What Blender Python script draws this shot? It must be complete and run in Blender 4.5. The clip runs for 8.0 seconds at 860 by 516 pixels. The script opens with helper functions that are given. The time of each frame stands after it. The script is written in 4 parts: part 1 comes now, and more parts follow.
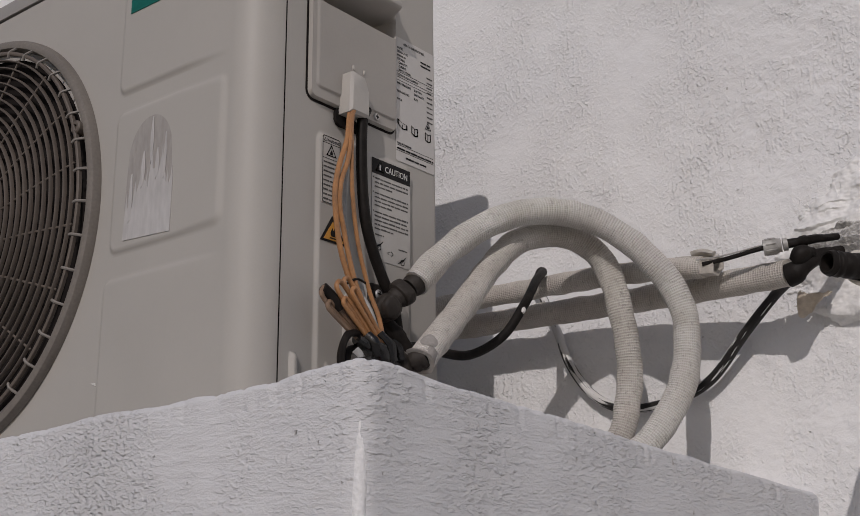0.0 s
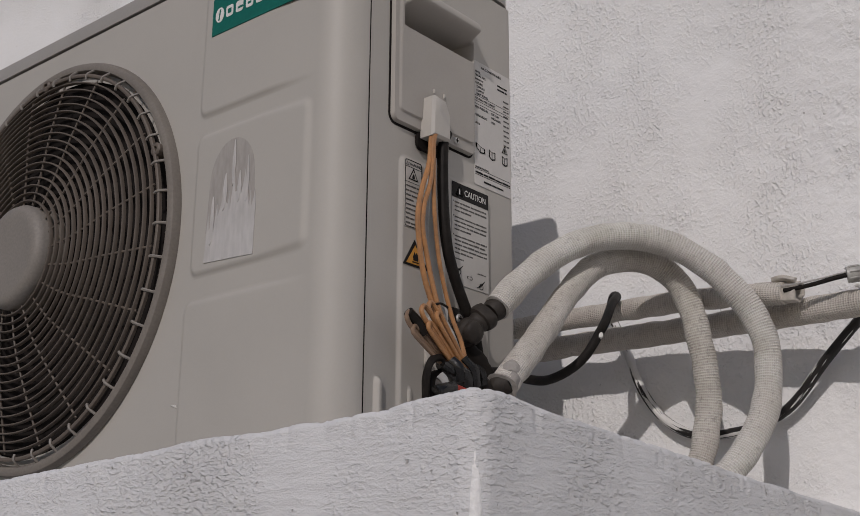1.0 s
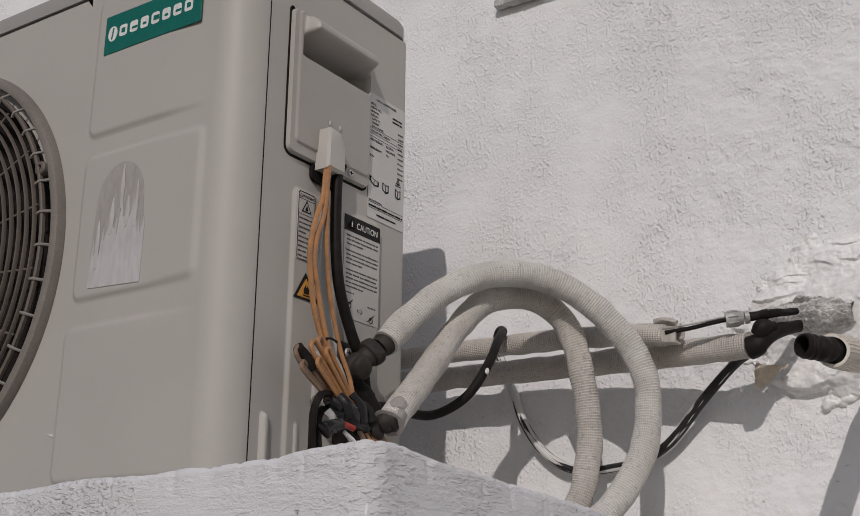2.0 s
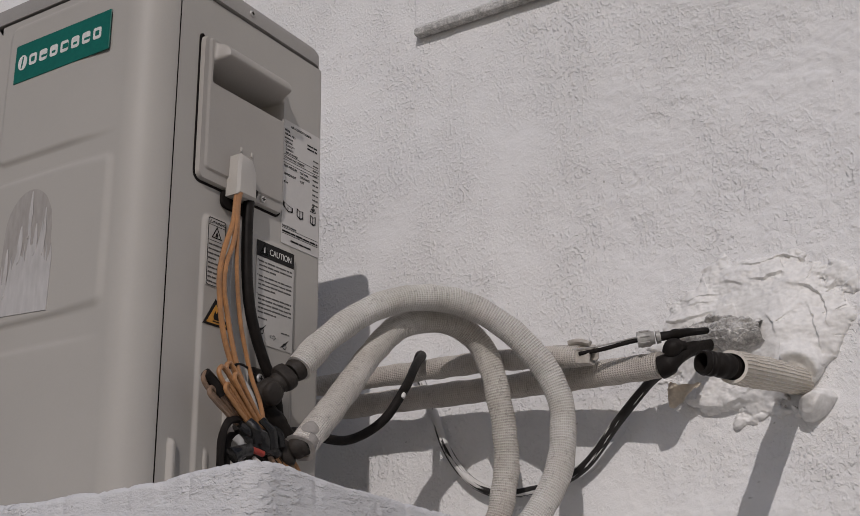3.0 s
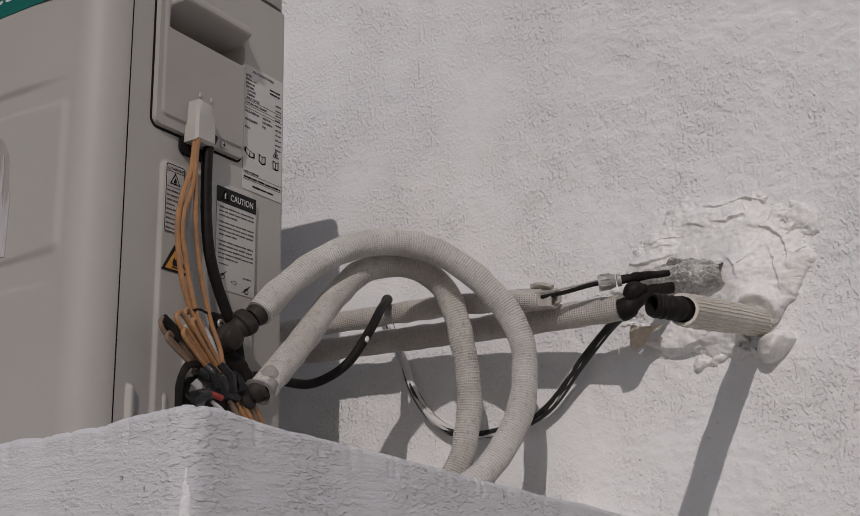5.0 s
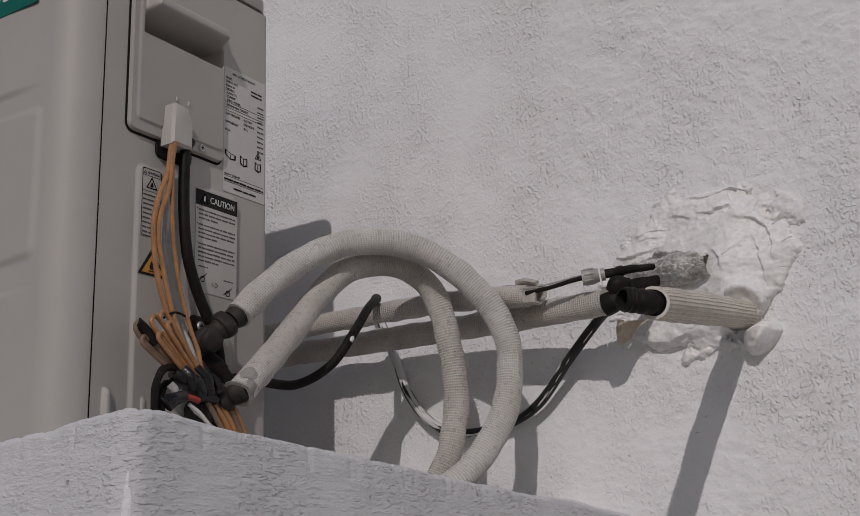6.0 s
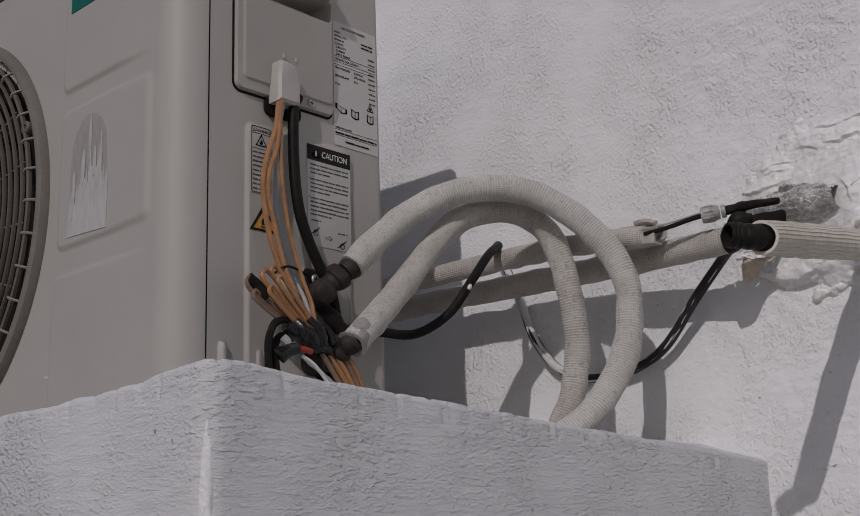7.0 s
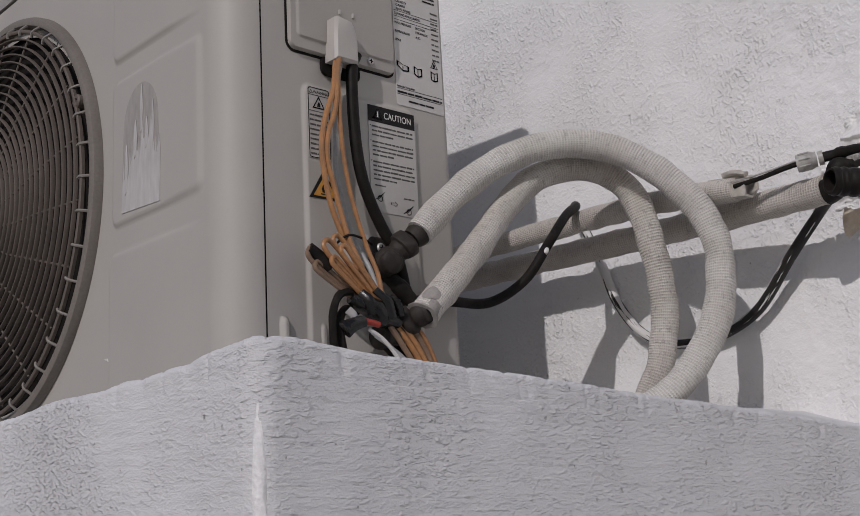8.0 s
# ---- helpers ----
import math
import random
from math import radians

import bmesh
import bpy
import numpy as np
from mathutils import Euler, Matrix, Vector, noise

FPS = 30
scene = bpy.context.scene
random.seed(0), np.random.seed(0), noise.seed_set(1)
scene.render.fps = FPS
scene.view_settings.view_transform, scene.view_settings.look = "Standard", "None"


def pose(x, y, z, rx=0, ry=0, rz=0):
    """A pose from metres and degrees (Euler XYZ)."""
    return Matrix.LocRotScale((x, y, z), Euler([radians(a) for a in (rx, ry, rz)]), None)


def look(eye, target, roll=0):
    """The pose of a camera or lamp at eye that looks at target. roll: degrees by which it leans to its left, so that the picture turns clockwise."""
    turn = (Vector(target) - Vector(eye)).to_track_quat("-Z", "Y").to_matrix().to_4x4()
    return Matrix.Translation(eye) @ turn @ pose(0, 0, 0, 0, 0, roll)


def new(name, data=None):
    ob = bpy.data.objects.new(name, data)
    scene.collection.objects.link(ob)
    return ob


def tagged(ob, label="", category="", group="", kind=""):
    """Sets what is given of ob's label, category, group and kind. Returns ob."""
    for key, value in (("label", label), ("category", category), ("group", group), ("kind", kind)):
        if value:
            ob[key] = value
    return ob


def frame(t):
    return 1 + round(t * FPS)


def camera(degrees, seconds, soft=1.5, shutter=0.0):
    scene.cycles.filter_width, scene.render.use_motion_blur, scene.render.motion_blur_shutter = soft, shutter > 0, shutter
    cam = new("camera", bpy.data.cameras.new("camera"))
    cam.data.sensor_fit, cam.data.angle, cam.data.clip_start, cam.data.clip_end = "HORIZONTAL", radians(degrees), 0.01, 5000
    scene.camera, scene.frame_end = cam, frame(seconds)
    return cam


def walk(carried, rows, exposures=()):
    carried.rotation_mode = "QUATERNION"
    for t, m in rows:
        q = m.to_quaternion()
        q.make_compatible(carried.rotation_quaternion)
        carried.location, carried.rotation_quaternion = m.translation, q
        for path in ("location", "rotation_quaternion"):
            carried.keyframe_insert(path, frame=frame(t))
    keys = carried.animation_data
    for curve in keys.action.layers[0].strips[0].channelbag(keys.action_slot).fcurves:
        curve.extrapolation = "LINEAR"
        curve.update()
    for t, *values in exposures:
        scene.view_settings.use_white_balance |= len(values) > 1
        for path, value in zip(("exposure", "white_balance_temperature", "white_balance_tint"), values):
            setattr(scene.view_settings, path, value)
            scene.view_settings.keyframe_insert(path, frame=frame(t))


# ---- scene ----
cam = camera(40.4, 8.0, soft=0.6)

EXPOSURES = [(0, -0.81, 6450, 16), (1, -0.76, 6450, 15), (2, -0.66, 6450, 14), (3.5, -0.93, 6450, 16), (5.2, -0.95, 6450, 16), (6.4, -1.10, 6300, 17), (7.3, -1.00, 6240, 17), (8, -0.72, 6240, 16)]
PATH = [
    (0, (0.8231, -1.3232, 0.0723), (-0.3792, 0.1778, 0.6214), -0.54),
    (0.2, (0.8167, -1.3323, 0.0746), (-0.3800, 0.1639, 0.6485), -0.56),
    (0.5, (0.8066, -1.3382, 0.0743), (-0.3904, 0.1520, 0.6632), -0.77),
    (0.7, (0.7946, -1.3435, 0.0755), (-0.4376, 0.1299, 0.6328), 0.24),
    (1, (0.7790, -1.3572, 0.0804), (-0.4570, 0.1050, 0.6586), 0.31),
    (1.2, (0.7769, -1.3674, 0.0805), (-0.4351, 0.1049, 0.6833), 0.45),
    (1.5, (0.7676, -1.3757, 0.0886), (-0.3821, 0.1488, 0.6836), 0.97),
    (1.8, (0.7725, -1.3682, 0.0989), (-0.3307, 0.1946, 0.6823), 0.69),
    (2, (0.7735, -1.3704, 0.1070), (-0.2962, 0.2114, 0.7017), 0.50),
    (2.2, (0.7816, -1.3650, 0.1038), (-0.2415, 0.2440, 0.7072), 0.23),
    (3.3, (0.8203, -1.3434, 0.0942), (-0.1774, 0.2633, 0.7447), -1.06),
    (3.5, (0.8206, -1.3411, 0.0919), (-0.2128, 0.2561, 0.7092), 0.19),
    (3.7, (0.8215, -1.3420, 0.0941), (-0.2367, 0.2518, 0.6771), -0.04),
    (4, (0.8245, -1.3409, 0.0944), (-0.2323, 0.2583, 0.6652), -0.48),
    (4.2, (0.8330, -1.3420, 0.0960), (-0.2337, 0.2548, 0.6547), -0.43),
    (4.5, (0.8332, -1.3402, 0.0951), (-0.2124, 0.2695, 0.6569), -0.69),
    (4.7, (0.8422, -1.3394, 0.0982), (-0.1985, 0.2755, 0.6543), -0.64),
    (5, (0.8543, -1.3286, 0.0968), (-0.1569, 0.3062, 0.6491), -1.33),
    (5.2, (0.8588, -1.3242, 0.0953), (-0.1546, 0.3094, 0.6469), -1.61),
    (6.3, (0.9282, -1.2715, 0.0960), (-0.2168, 0.2724, 0.6487), -2.49),
    (6.5, (0.9415, -1.2621, 0.0926), (-0.2927, 0.2068, 0.6576), -2.76),
    (6.8, (0.9578, -1.2506, 0.0888), (-0.3325, 0.1796, 0.6270), -2.23),
    (7, (0.9576, -1.2330, 0.0902), (-0.3615, 0.1906, 0.5731), -2.00),
    (7.2, (0.9516, -1.2225, 0.0953), (-0.3999, 0.1792, 0.5522), -2.26),
    (7.5, (0.9440, -1.2014, 0.1074), (-0.4432, 0.1653, 0.5631), -2.28),
    (7.8, (0.9313, -1.1824, 0.0979), (-0.4770, 0.1628, 0.5533), -3.15),
    (8, (0.9080, -1.1691, 0.1028), (-0.5168, 0.1636, 0.5430), -3.09),
]
walk(cam, [(t, look(eye, target, roll)) for t, eye, target, roll in PATH], EXPOSURES)

# ---- light ----
world = bpy.data.worlds.new("sky")
scene.world = world
world.use_nodes = True
wn = world.node_tree.nodes
sky = wn.new("ShaderNodeTexSky")
sky.sky_type = "NISHITA"
sky.sun_disc = False
sky.sun_elevation = radians(32.7)
sky.sun_rotation = radians(156.6)
world.node_tree.links.new(sky.outputs[0], wn["Background"].inputs[0])
wn["Background"].inputs[1].default_value = 0.078
sun_data = bpy.data.lights.new("sun", "SUN")
sun_data.energy, sun_data.angle, sun_data.color = 2.8, radians(0.5), (1.0, 0.955, 0.90)
sun = new("sun", sun_data)
sun.matrix_world = look((3.2, -6.0, 4.0), (3.2 - 0.432, -5.0, 4.0 - 0.70))


# ---- materials ----
def material(name, colour, rough=0.6, metal=0.0, spec=0.5):
    m = bpy.data.materials.new(name)
    m.use_nodes = True
    b = m.node_tree.nodes["Principled BSDF"]
    b.inputs["Base Color"].default_value = (*colour, 1)
    b.inputs["Roughness"].default_value = rough
    b.inputs["Metallic"].default_value = metal
    b.inputs["Specular IOR Level"].default_value = spec
    return m


def node(m, kind, **inputs):
    n = m.node_tree.nodes.new(kind)
    for k, v in inputs.items():
        n.inputs[k.replace("_", " ")].default_value = v
    return n


def link(m, a, b):
    m.node_tree.links.new(a, b)


def coords(m, stretch=(1, 1, 1), kind="Object"):
    tc = m.node_tree.nodes.new("ShaderNodeTexCoord")
    mp = m.node_tree.nodes.new("ShaderNodeMapping")
    mp.inputs["Scale"].default_value = stretch
    link(m, tc.outputs[kind], mp.inputs[0])
    return mp.outputs[0]


def ramp(m, source, stops):
    r = m.node_tree.nodes.new("ShaderNodeValToRGB")
    while len(r.color_ramp.elements) < len(stops):
        r.color_ramp.elements.new(0.5)
    for e, (p, c) in zip(r.color_ramp.elements, stops):
        e.position, e.color = p, (*c, 1)
    link(m, source, r.inputs[0])
    return r.outputs[0]


def mix(m, fac, a, b, blend="MIX"):
    n = m.node_tree.nodes.new("ShaderNodeMix")
    n.data_type, n.blend_type = "RGBA", blend
    if hasattr(fac, "links"):
        link(m, fac, n.inputs[0])
    else:
        n.inputs[0].default_value = fac
    for k, v in ((6, a), (7, b)):
        if hasattr(v, "links"):
            link(m, v, n.inputs[k])
        else:
            n.inputs[k].default_value = (*v, 1)
    return n.outputs[2]


def bsdf(m):
    return m.node_tree.nodes["Principled BSDF"]


def bump(m, height, strength, distance, base=None):
    n = node(m, "ShaderNodeBump", Strength=strength, Distance=distance)
    link(m, height, n.inputs["Height"])
    if base is not None:
        link(m, base, n.inputs["Normal"])
    return n.outputs[0]


def surface(name, colour, dark, rough=0.6, scale=9.0, grain=220.0, relief=0.0006, metal=0.0, spec=0.5, amount=0.6, stretch=(1, 1, 1), speck=1.0):
    """Two scales of colour change and a fine relief."""
    m = material(name, colour, rough, metal, spec)
    c = coords(m, stretch)
    big = node(m, "ShaderNodeTexNoise", Scale=scale, Detail=6.0, Roughness=0.6)
    small = node(m, "ShaderNodeTexNoise", Scale=grain, Detail=3.0)
    link(m, c, big.inputs["Vector"]), link(m, c, small.inputs["Vector"])
    f = ramp(m, big.outputs[0], [(0.40, (0, 0, 0)), (0.72, (amount, amount, amount))])
    col = mix(m, f, colour, dark)
    g = ramp(m, small.outputs[0], [(0.3, (1 - 0.12 * speck,) * 3), (0.7, (1 + 0.06 * speck,) * 3)])
    link(m, mix(m, 1.0, col, g, "MULTIPLY"), bsdf(m).inputs["Base Color"])
    if relief:
        link(m, bump(m, small.outputs[0], 0.6, relief), bsdf(m).inputs["Normal"])
    return m


def stucco(name, colour, dirt, grain, brushed):
    """White lime wash on rough plaster: patches of sharp grains, pits and brush strokes."""
    m = material(name, colour, 0.92, 0, 0.15)
    c = coords(m)
    cs = coords(m, (5, 3.5, 34) if brushed else (1.0, 1.0, 1.3))
    big = node(m, "ShaderNodeTexNoise", Scale=3.0, Detail=7.0, Roughness=0.65)
    lumps = node(m, "ShaderNodeTexNoise", Scale=grain * 0.85, Detail=3.0, Roughness=0.5)
    fine = node(m, "ShaderNodeTexNoise", Scale=grain * 2.6, Detail=3.0, Roughness=0.6)
    stroke = node(m, "ShaderNodeTexNoise", Scale=4.0 if brushed else 24.0, Detail=5.0, Roughness=0.62)
    where = node(m, "ShaderNodeTexNoise", Scale=6.0, Detail=5.0, Roughness=0.7)
    pits = node(m, "ShaderNodeTexNoise", Scale=grain * 0.4, Detail=2.0)
    for n, v in ((big, c), (lumps, coords(m, (0.8, 0.55, 1.25) if brushed else (1.0, 1.0, 0.8))), (fine, c), (stroke, cs), (where, c), (pits, c)):
        link(m, v, n.inputs["Vector"])
    col = mix(m, ramp(m, big.outputs[0], [(0.42, (0, 0, 0)), (0.75, (0.8, 0.8, 0.8))]), colour, dirt)
    hole = ramp(m, pits.outputs[0], [(0.745, (0, 0, 0)), (0.77, (1, 1, 1))])
    # the sunk pits are mixed towards a darker grey-brown
    pit_tone = mix(m, 1.0, hole, (0.55, 0.55, 0.55), "MULTIPLY")
    link(m, mix(m, pit_tone, col, (0.34, 0.31, 0.28)), bsdf(m).inputs["Base Color"])
    l = ramp(m, lumps.outputs[0], [(0.48, (0, 0, 0)), (0.76, (1, 1, 1))])
    l = mix(m, 1.0, l, ramp(m, where.outputs[0], [(0.40, (0.16, 0.16, 0.16)), (0.62, (1, 1, 1))]), "MULTIPLY")
    n1 = bump(m, stroke.outputs[0], 0.7, 0.0024 if brushed else 0.0021)
    n2 = bump(m, l, 1.0, 0.0021 if brushed else 0.0020, n1)
    n3 = bump(m, fine.outputs[0], 0.7, 0.0010 if brushed else 0.0008, n2)
    deep = bump(m, hole, 1.0, -0.0012, n3)
    link(m, deep, bsdf(m).inputs["Normal"])
    return m


def netted(name, colour, dirt, around, pitch, amount):
    """Foam pipe lagging under a woven net: the threads run along the tube and round it (UV: turns, metres)."""
    m = material(name, colour, 0.85, 0, 0.2)
    tc = m.node_tree.nodes.new("ShaderNodeTexCoord")
    sep = m.node_tree.nodes.new("ShaderNodeSeparateXYZ")
    link(m, tc.outputs["UV"], sep.inputs[0])

    def thread(out, freq):
        a = node(m, "ShaderNodeMath")
        a.operation = "MULTIPLY"
        link(m, out, a.inputs[0])
        a.inputs[1].default_value = freq * math.pi
        s = node(m, "ShaderNodeMath")
        s.operation = "SINE"
        link(m, a.outputs[0], s.inputs[0])
        b = node(m, "ShaderNodeMath")
        b.operation = "ABSOLUTE"
        link(m, s.outputs[0], b.inputs[0])
        return b.outputs[0]

    wob = node(m, "ShaderNodeTexNoise", Scale=30.0, Detail=3.0)
    link(m, coords(m), wob.inputs["Vector"])
    along = thread(sep.outputs[0], around)
    low = node(m, "ShaderNodeMath")
    low.operation = "MULTIPLY"
    soft = node(m, "ShaderNodeMath")
    soft.operation = "POWER"
    link(m, along, soft.inputs[0])
    soft.inputs[1].default_value = 0.55 if pitch else 1.0
    link(m, soft.outputs[0], low.inputs[0])
    low.inputs[1].default_value = 1.0
    if pitch:
        link(m, thread(sep.outputs[1], 1 / pitch), low.inputs[1])
    cells = ramp(m, low.outputs[0], [(0.25, (1, 1, 1)), (0.92, (0, 0, 0))])
    big = node(m, "ShaderNodeTexNoise", Scale=14.0, Detail=7.0, Roughness=0.65)
    link(m, coords(m), big.inputs["Vector"])
    col = mix(m, ramp(m, big.outputs[0], [(0.35, (0, 0, 0)), (0.7, (amount, amount, amount))]), colour, dirt)
    dust = node(m, "ShaderNodeTexNoise", Scale=210.0, Detail=4.0, Roughness=0.75)
    link(m, coords(m), dust.inputs["Vector"])
    col = mix(m, ramp(m, dust.outputs[0], [(0.535, (0, 0, 0)), (0.68, (amount * 0.72,) * 3)]), col, tuple(k * 0.66 for k in dirt))
    gap = mix(m, 1.0, col, (0.82, 0.795, 0.76), "MULTIPLY")
    link(m, mix(m, cells, gap, col), bsdf(m).inputs["Base Color"])
    n1 = bump(m, wob.outputs[0], 0.5, 0.003)
    link(m, bump(m, cells, 1.0, 0.0012, n1), bsdf(m).inputs["Normal"])
    return m


WALL = stucco("white_lime_wash", (0.82, 0.815, 0.81), (0.74, 0.73, 0.715), 300.0, False)
LEDGE = stucco("brushed_lime_wash", (0.70, 0.70, 0.712), (0.60, 0.595, 0.60), 300.0, True)
BEAD = surface("pale_corner_white", (0.84, 0.835, 0.83), (0.72, 0.715, 0.715), 0.85, 60.0, 260.0, 0.002)
PUTTY = surface("white_putty", (0.83, 0.82, 0.80), (0.77, 0.755, 0.73), 0.55, 14.0, 160.0, 0.0003)
CEMENT = surface("grey_cement", (0.66, 0.645, 0.62), (0.33, 0.315, 0.295), 0.95, 95.0, 300.0, 0.004, amount=0.95, speck=2.5)
PANEL = surface("cream_painted_steel", (0.425, 0.403, 0.370), (0.375, 0.355, 0.326), 0.52, 5.0, 400.0, 0.00002, spec=0.35, amount=0.6, speck=0.1)
LID = surface("cream_painted_lid", (0.33, 0.312, 0.29), (0.27, 0.255, 0.235), 0.5, 6.0, 300.0, 0.00008, speck=0.3)
COVER = surface("cream_plastic", (0.375, 0.35, 0.32), (0.32, 0.30, 0.272), 0.5, 8.0, 350.0, 0.0001, speck=0.15)
CLIP = surface("ivory_plastic", (0.47, 0.445, 0.41), (0.42, 0.395, 0.36), 0.45, 20.0, 350.0, 0.00003, speck=0.15)
HUB = surface("dusty_hub_plastic", (0.235, 0.213, 0.19), (0.18, 0.162, 0.145), 0.6, 10.0, 300.0, 0.0002)
RIM = surface("dusty_taupe_rim", (0.20, 0.178, 0.155), (0.14, 0.122, 0.105), 0.6, 10.0, 300.0, 0.0002)
GRILLE = surface("dusty_taupe_plastic", (0.135, 0.110, 0.090), (0.072, 0.058, 0.047), 0.6, 10.0, 300.0, 0.0002)
# near-black: shade of the casing's inside and of recesses, put into the colour
SHADE_BLACK = surface("shade_black", (0.020, 0.017, 0.016), (0.012, 0.011, 0.010), 0.9, 10.0, 200.0, 0.0, spec=0.05)
LAG_A = netted("netted_white_lagging", (0.80, 0.785, 0.75), (0.60, 0.565, 0.52), 40, 0.0032, 0.9)
LAG_B = netted("netted_soiled_lagging", (0.77, 0.74, 0.695), (0.50, 0.46, 0.41), 40, 0.0032, 0.95)
LAG_W = netted("netted_aged_lagging", (0.74, 0.70, 0.645), (0.50, 0.455, 0.405), 36, 0.0032, 0.9)
LAG_S = netted("ribbed_white_lagging", (0.76, 0.72, 0.65), (0.62, 0.56, 0.48), 26, None, 0.7)
BLACK = surface("black_rubber", (0.011, 0.009, 0.008), (0.026, 0.022, 0.019), 0.55, 60.0, 300.0, 0.0006, spec=0.14)
SHINY = surface("shiny_black_tape", (0.008, 0.008, 0.008), (0.02, 0.018, 0.017), 0.24, 60.0, 300.0, 0.0006, spec=0.5)
STEEL = surface("dull_steel", (0.62, 0.61, 0.59), (0.40, 0.37, 0.34), 0.45, 60.0, 300.0, 0.0002, metal=0.6)
PAPER = surface("greyed_label_film", (0.50, 0.48, 0.45), (0.44, 0.42, 0.39), 0.4, 20.0, 300.0, 0.00001, speck=0.15)
PAPER_W = surface("white_label_film", (0.56, 0.54, 0.515), (0.49, 0.47, 0.445), 0.4, 20.0, 300.0, 0.00001, speck=0.15)
INK = material("black_print", (0.018, 0.017, 0.017), 0.6, 0, 0.12)
INK_SOFT = material("thin_black_print", (0.10, 0.095, 0.09), 0.6, 0, 0.15)
WHITE = surface("white_print", (0.72, 0.71, 0.68), (0.60, 0.58, 0.55), 0.5, 30.0, 300.0, 0.0)
AMBER = surface("amber_print", (0.62, 0.30, 0.04), (0.52, 0.25, 0.05), 0.5, 30.0, 300.0, 0.0)
GREEN = surface("green_badge", (0.004, 0.135, 0.10), (0.004, 0.11, 0.082), 0.35, 12.0, 300.0, 0.0)
STICKER = surface("torn_paper", (0.49, 0.475, 0.465), (0.39, 0.37, 0.355), 0.8, 26.0, 160.0, 0.0008, stretch=(1, 1, 0.25))
RESIDUE = surface("grey_glue", (0.37, 0.345, 0.32), (0.31, 0.29, 0.27), 0.6, 30.0, 200.0, 0.0004, stretch=(1, 1, 0.3))
ORANGE = surface("orange_sheath", (0.41, 0.198, 0.078), (0.20, 0.11, 0.06), 0.40, 50.0, 300.0, 0.0002, amount=0.8)
UMBER = surface("browned_sheath", (0.24, 0.155, 0.10), (0.12, 0.082, 0.06), 0.4, 50.0, 300.0, 0.0002, amount=0.8)
GREYWIRE = surface("pale_grey_sheath", (0.42, 0.42, 0.41), (0.28, 0.27, 0.26), 0.45, 40.0, 300.0, 0.0002)
RED = surface("red_plastic", (0.33, 0.03, 0.018), (0.35, 0.04, 0.02), 0.35, 60.0, 300.0, 0.0)
TAPE = surface("weathered_black_tape", (0.038, 0.032, 0.027), (0.020, 0.016, 0.014), 0.6, 55.0, 260.0, 0.0012, amount=0.8, spec=0.25)
NUT = surface("pale_grey_plastic", (0.42, 0.41, 0.385), (0.20, 0.19, 0.175), 0.4, 70.0, 300.0, 0.0002, amount=0.9)
FOAM = surface("torn_grey_foam", (0.33, 0.31, 0.29), (0.24, 0.22, 0.20), 0.9, 60.0, 260.0, 0.002)
PASTE = surface("flaking_grey_wash", (0.55, 0.515, 0.465), (0.33, 0.30, 0.26), 0.9, 45.0, 220.0, 0.002, amount=0.9)
FLAKE = surface("beige_paint_flake", (0.80, 0.73, 0.63), (0.58, 0.48, 0.38), 0.8, 40.0, 220.0, 0.001)
PAINTED = material("painted_cable", (0.03, 0.03, 0.03), 0.5, 0, 0.3)
run = coords(PAINTED, (2.2, 4.5, 1.0), "UV")
blot = node(PAINTED, "ShaderNodeTexNoise", Scale=2.2, Detail=6.0, Roughness=0.6)
link(PAINTED, run, blot.inputs["Vector"])
cut = node(PAINTED, "ShaderNodeSeparateXYZ")
link(PAINTED, coords(PAINTED, kind="UV"), cut.inputs[0])
less = node(PAINTED, "ShaderNodeMapRange")
for k, v in ((1, 0.16), (2, 0.34), (3, 0.07), (4, -0.045)):
    less.inputs[k].default_value = v
link(PAINTED, cut.outputs[1], less.inputs[0])
paint = node(PAINTED, "ShaderNodeMath")
link(PAINTED, blot.outputs[0], paint.inputs[0]), link(PAINTED, less.outputs[0], paint.inputs[1])
link(PAINTED, mix(PAINTED, ramp(PAINTED, paint.outputs[0], [(0.515, (0, 0, 0)), (0.535, (1, 1, 1))]), (0.022, 0.020, 0.019), (0.62, 0.61, 0.59)), bsdf(PAINTED).inputs["Base Color"])
link(PAINTED, bump(PAINTED, blot.outputs[0], 0.6, 0.002), bsdf(PAINTED).inputs["Normal"])
GROUND = surface("dusty_concrete_ground", (0.34, 0.32, 0.29), (0.24, 0.22, 0.20), 0.95, 2.0, 60.0, 0.002)


# ---- building tools ----
def part(name, bm, mat, parent=None, label="", smooth=True):
    me = bpy.data.meshes.new(name)
    bmesh.ops.recalc_face_normals(bm, faces=bm.faces)
    bm.to_mesh(me)
    bm.free()
    if smooth:
        for p in me.polygons:
            p.use_smooth = p.loop_total <= 4
        me.set_sharp_from_angle(angle=radians(38))
    me.materials.append(mat)
    ob = new(name, me)
    if parent is not None:
        under(ob, parent)
    if label:
        ob["label"] = label
    return ob


def under(ob, parent):
    ob.parent = parent
    if parent.parent is None:
        ob.matrix_parent_inverse = Matrix.Translation(-parent.location)
    return ob


def thing(name, at, label, category, group=""):
    ob = new(name)
    ob.empty_display_size = 0.02
    ob.location = at
    return tagged(ob, label, category, group)


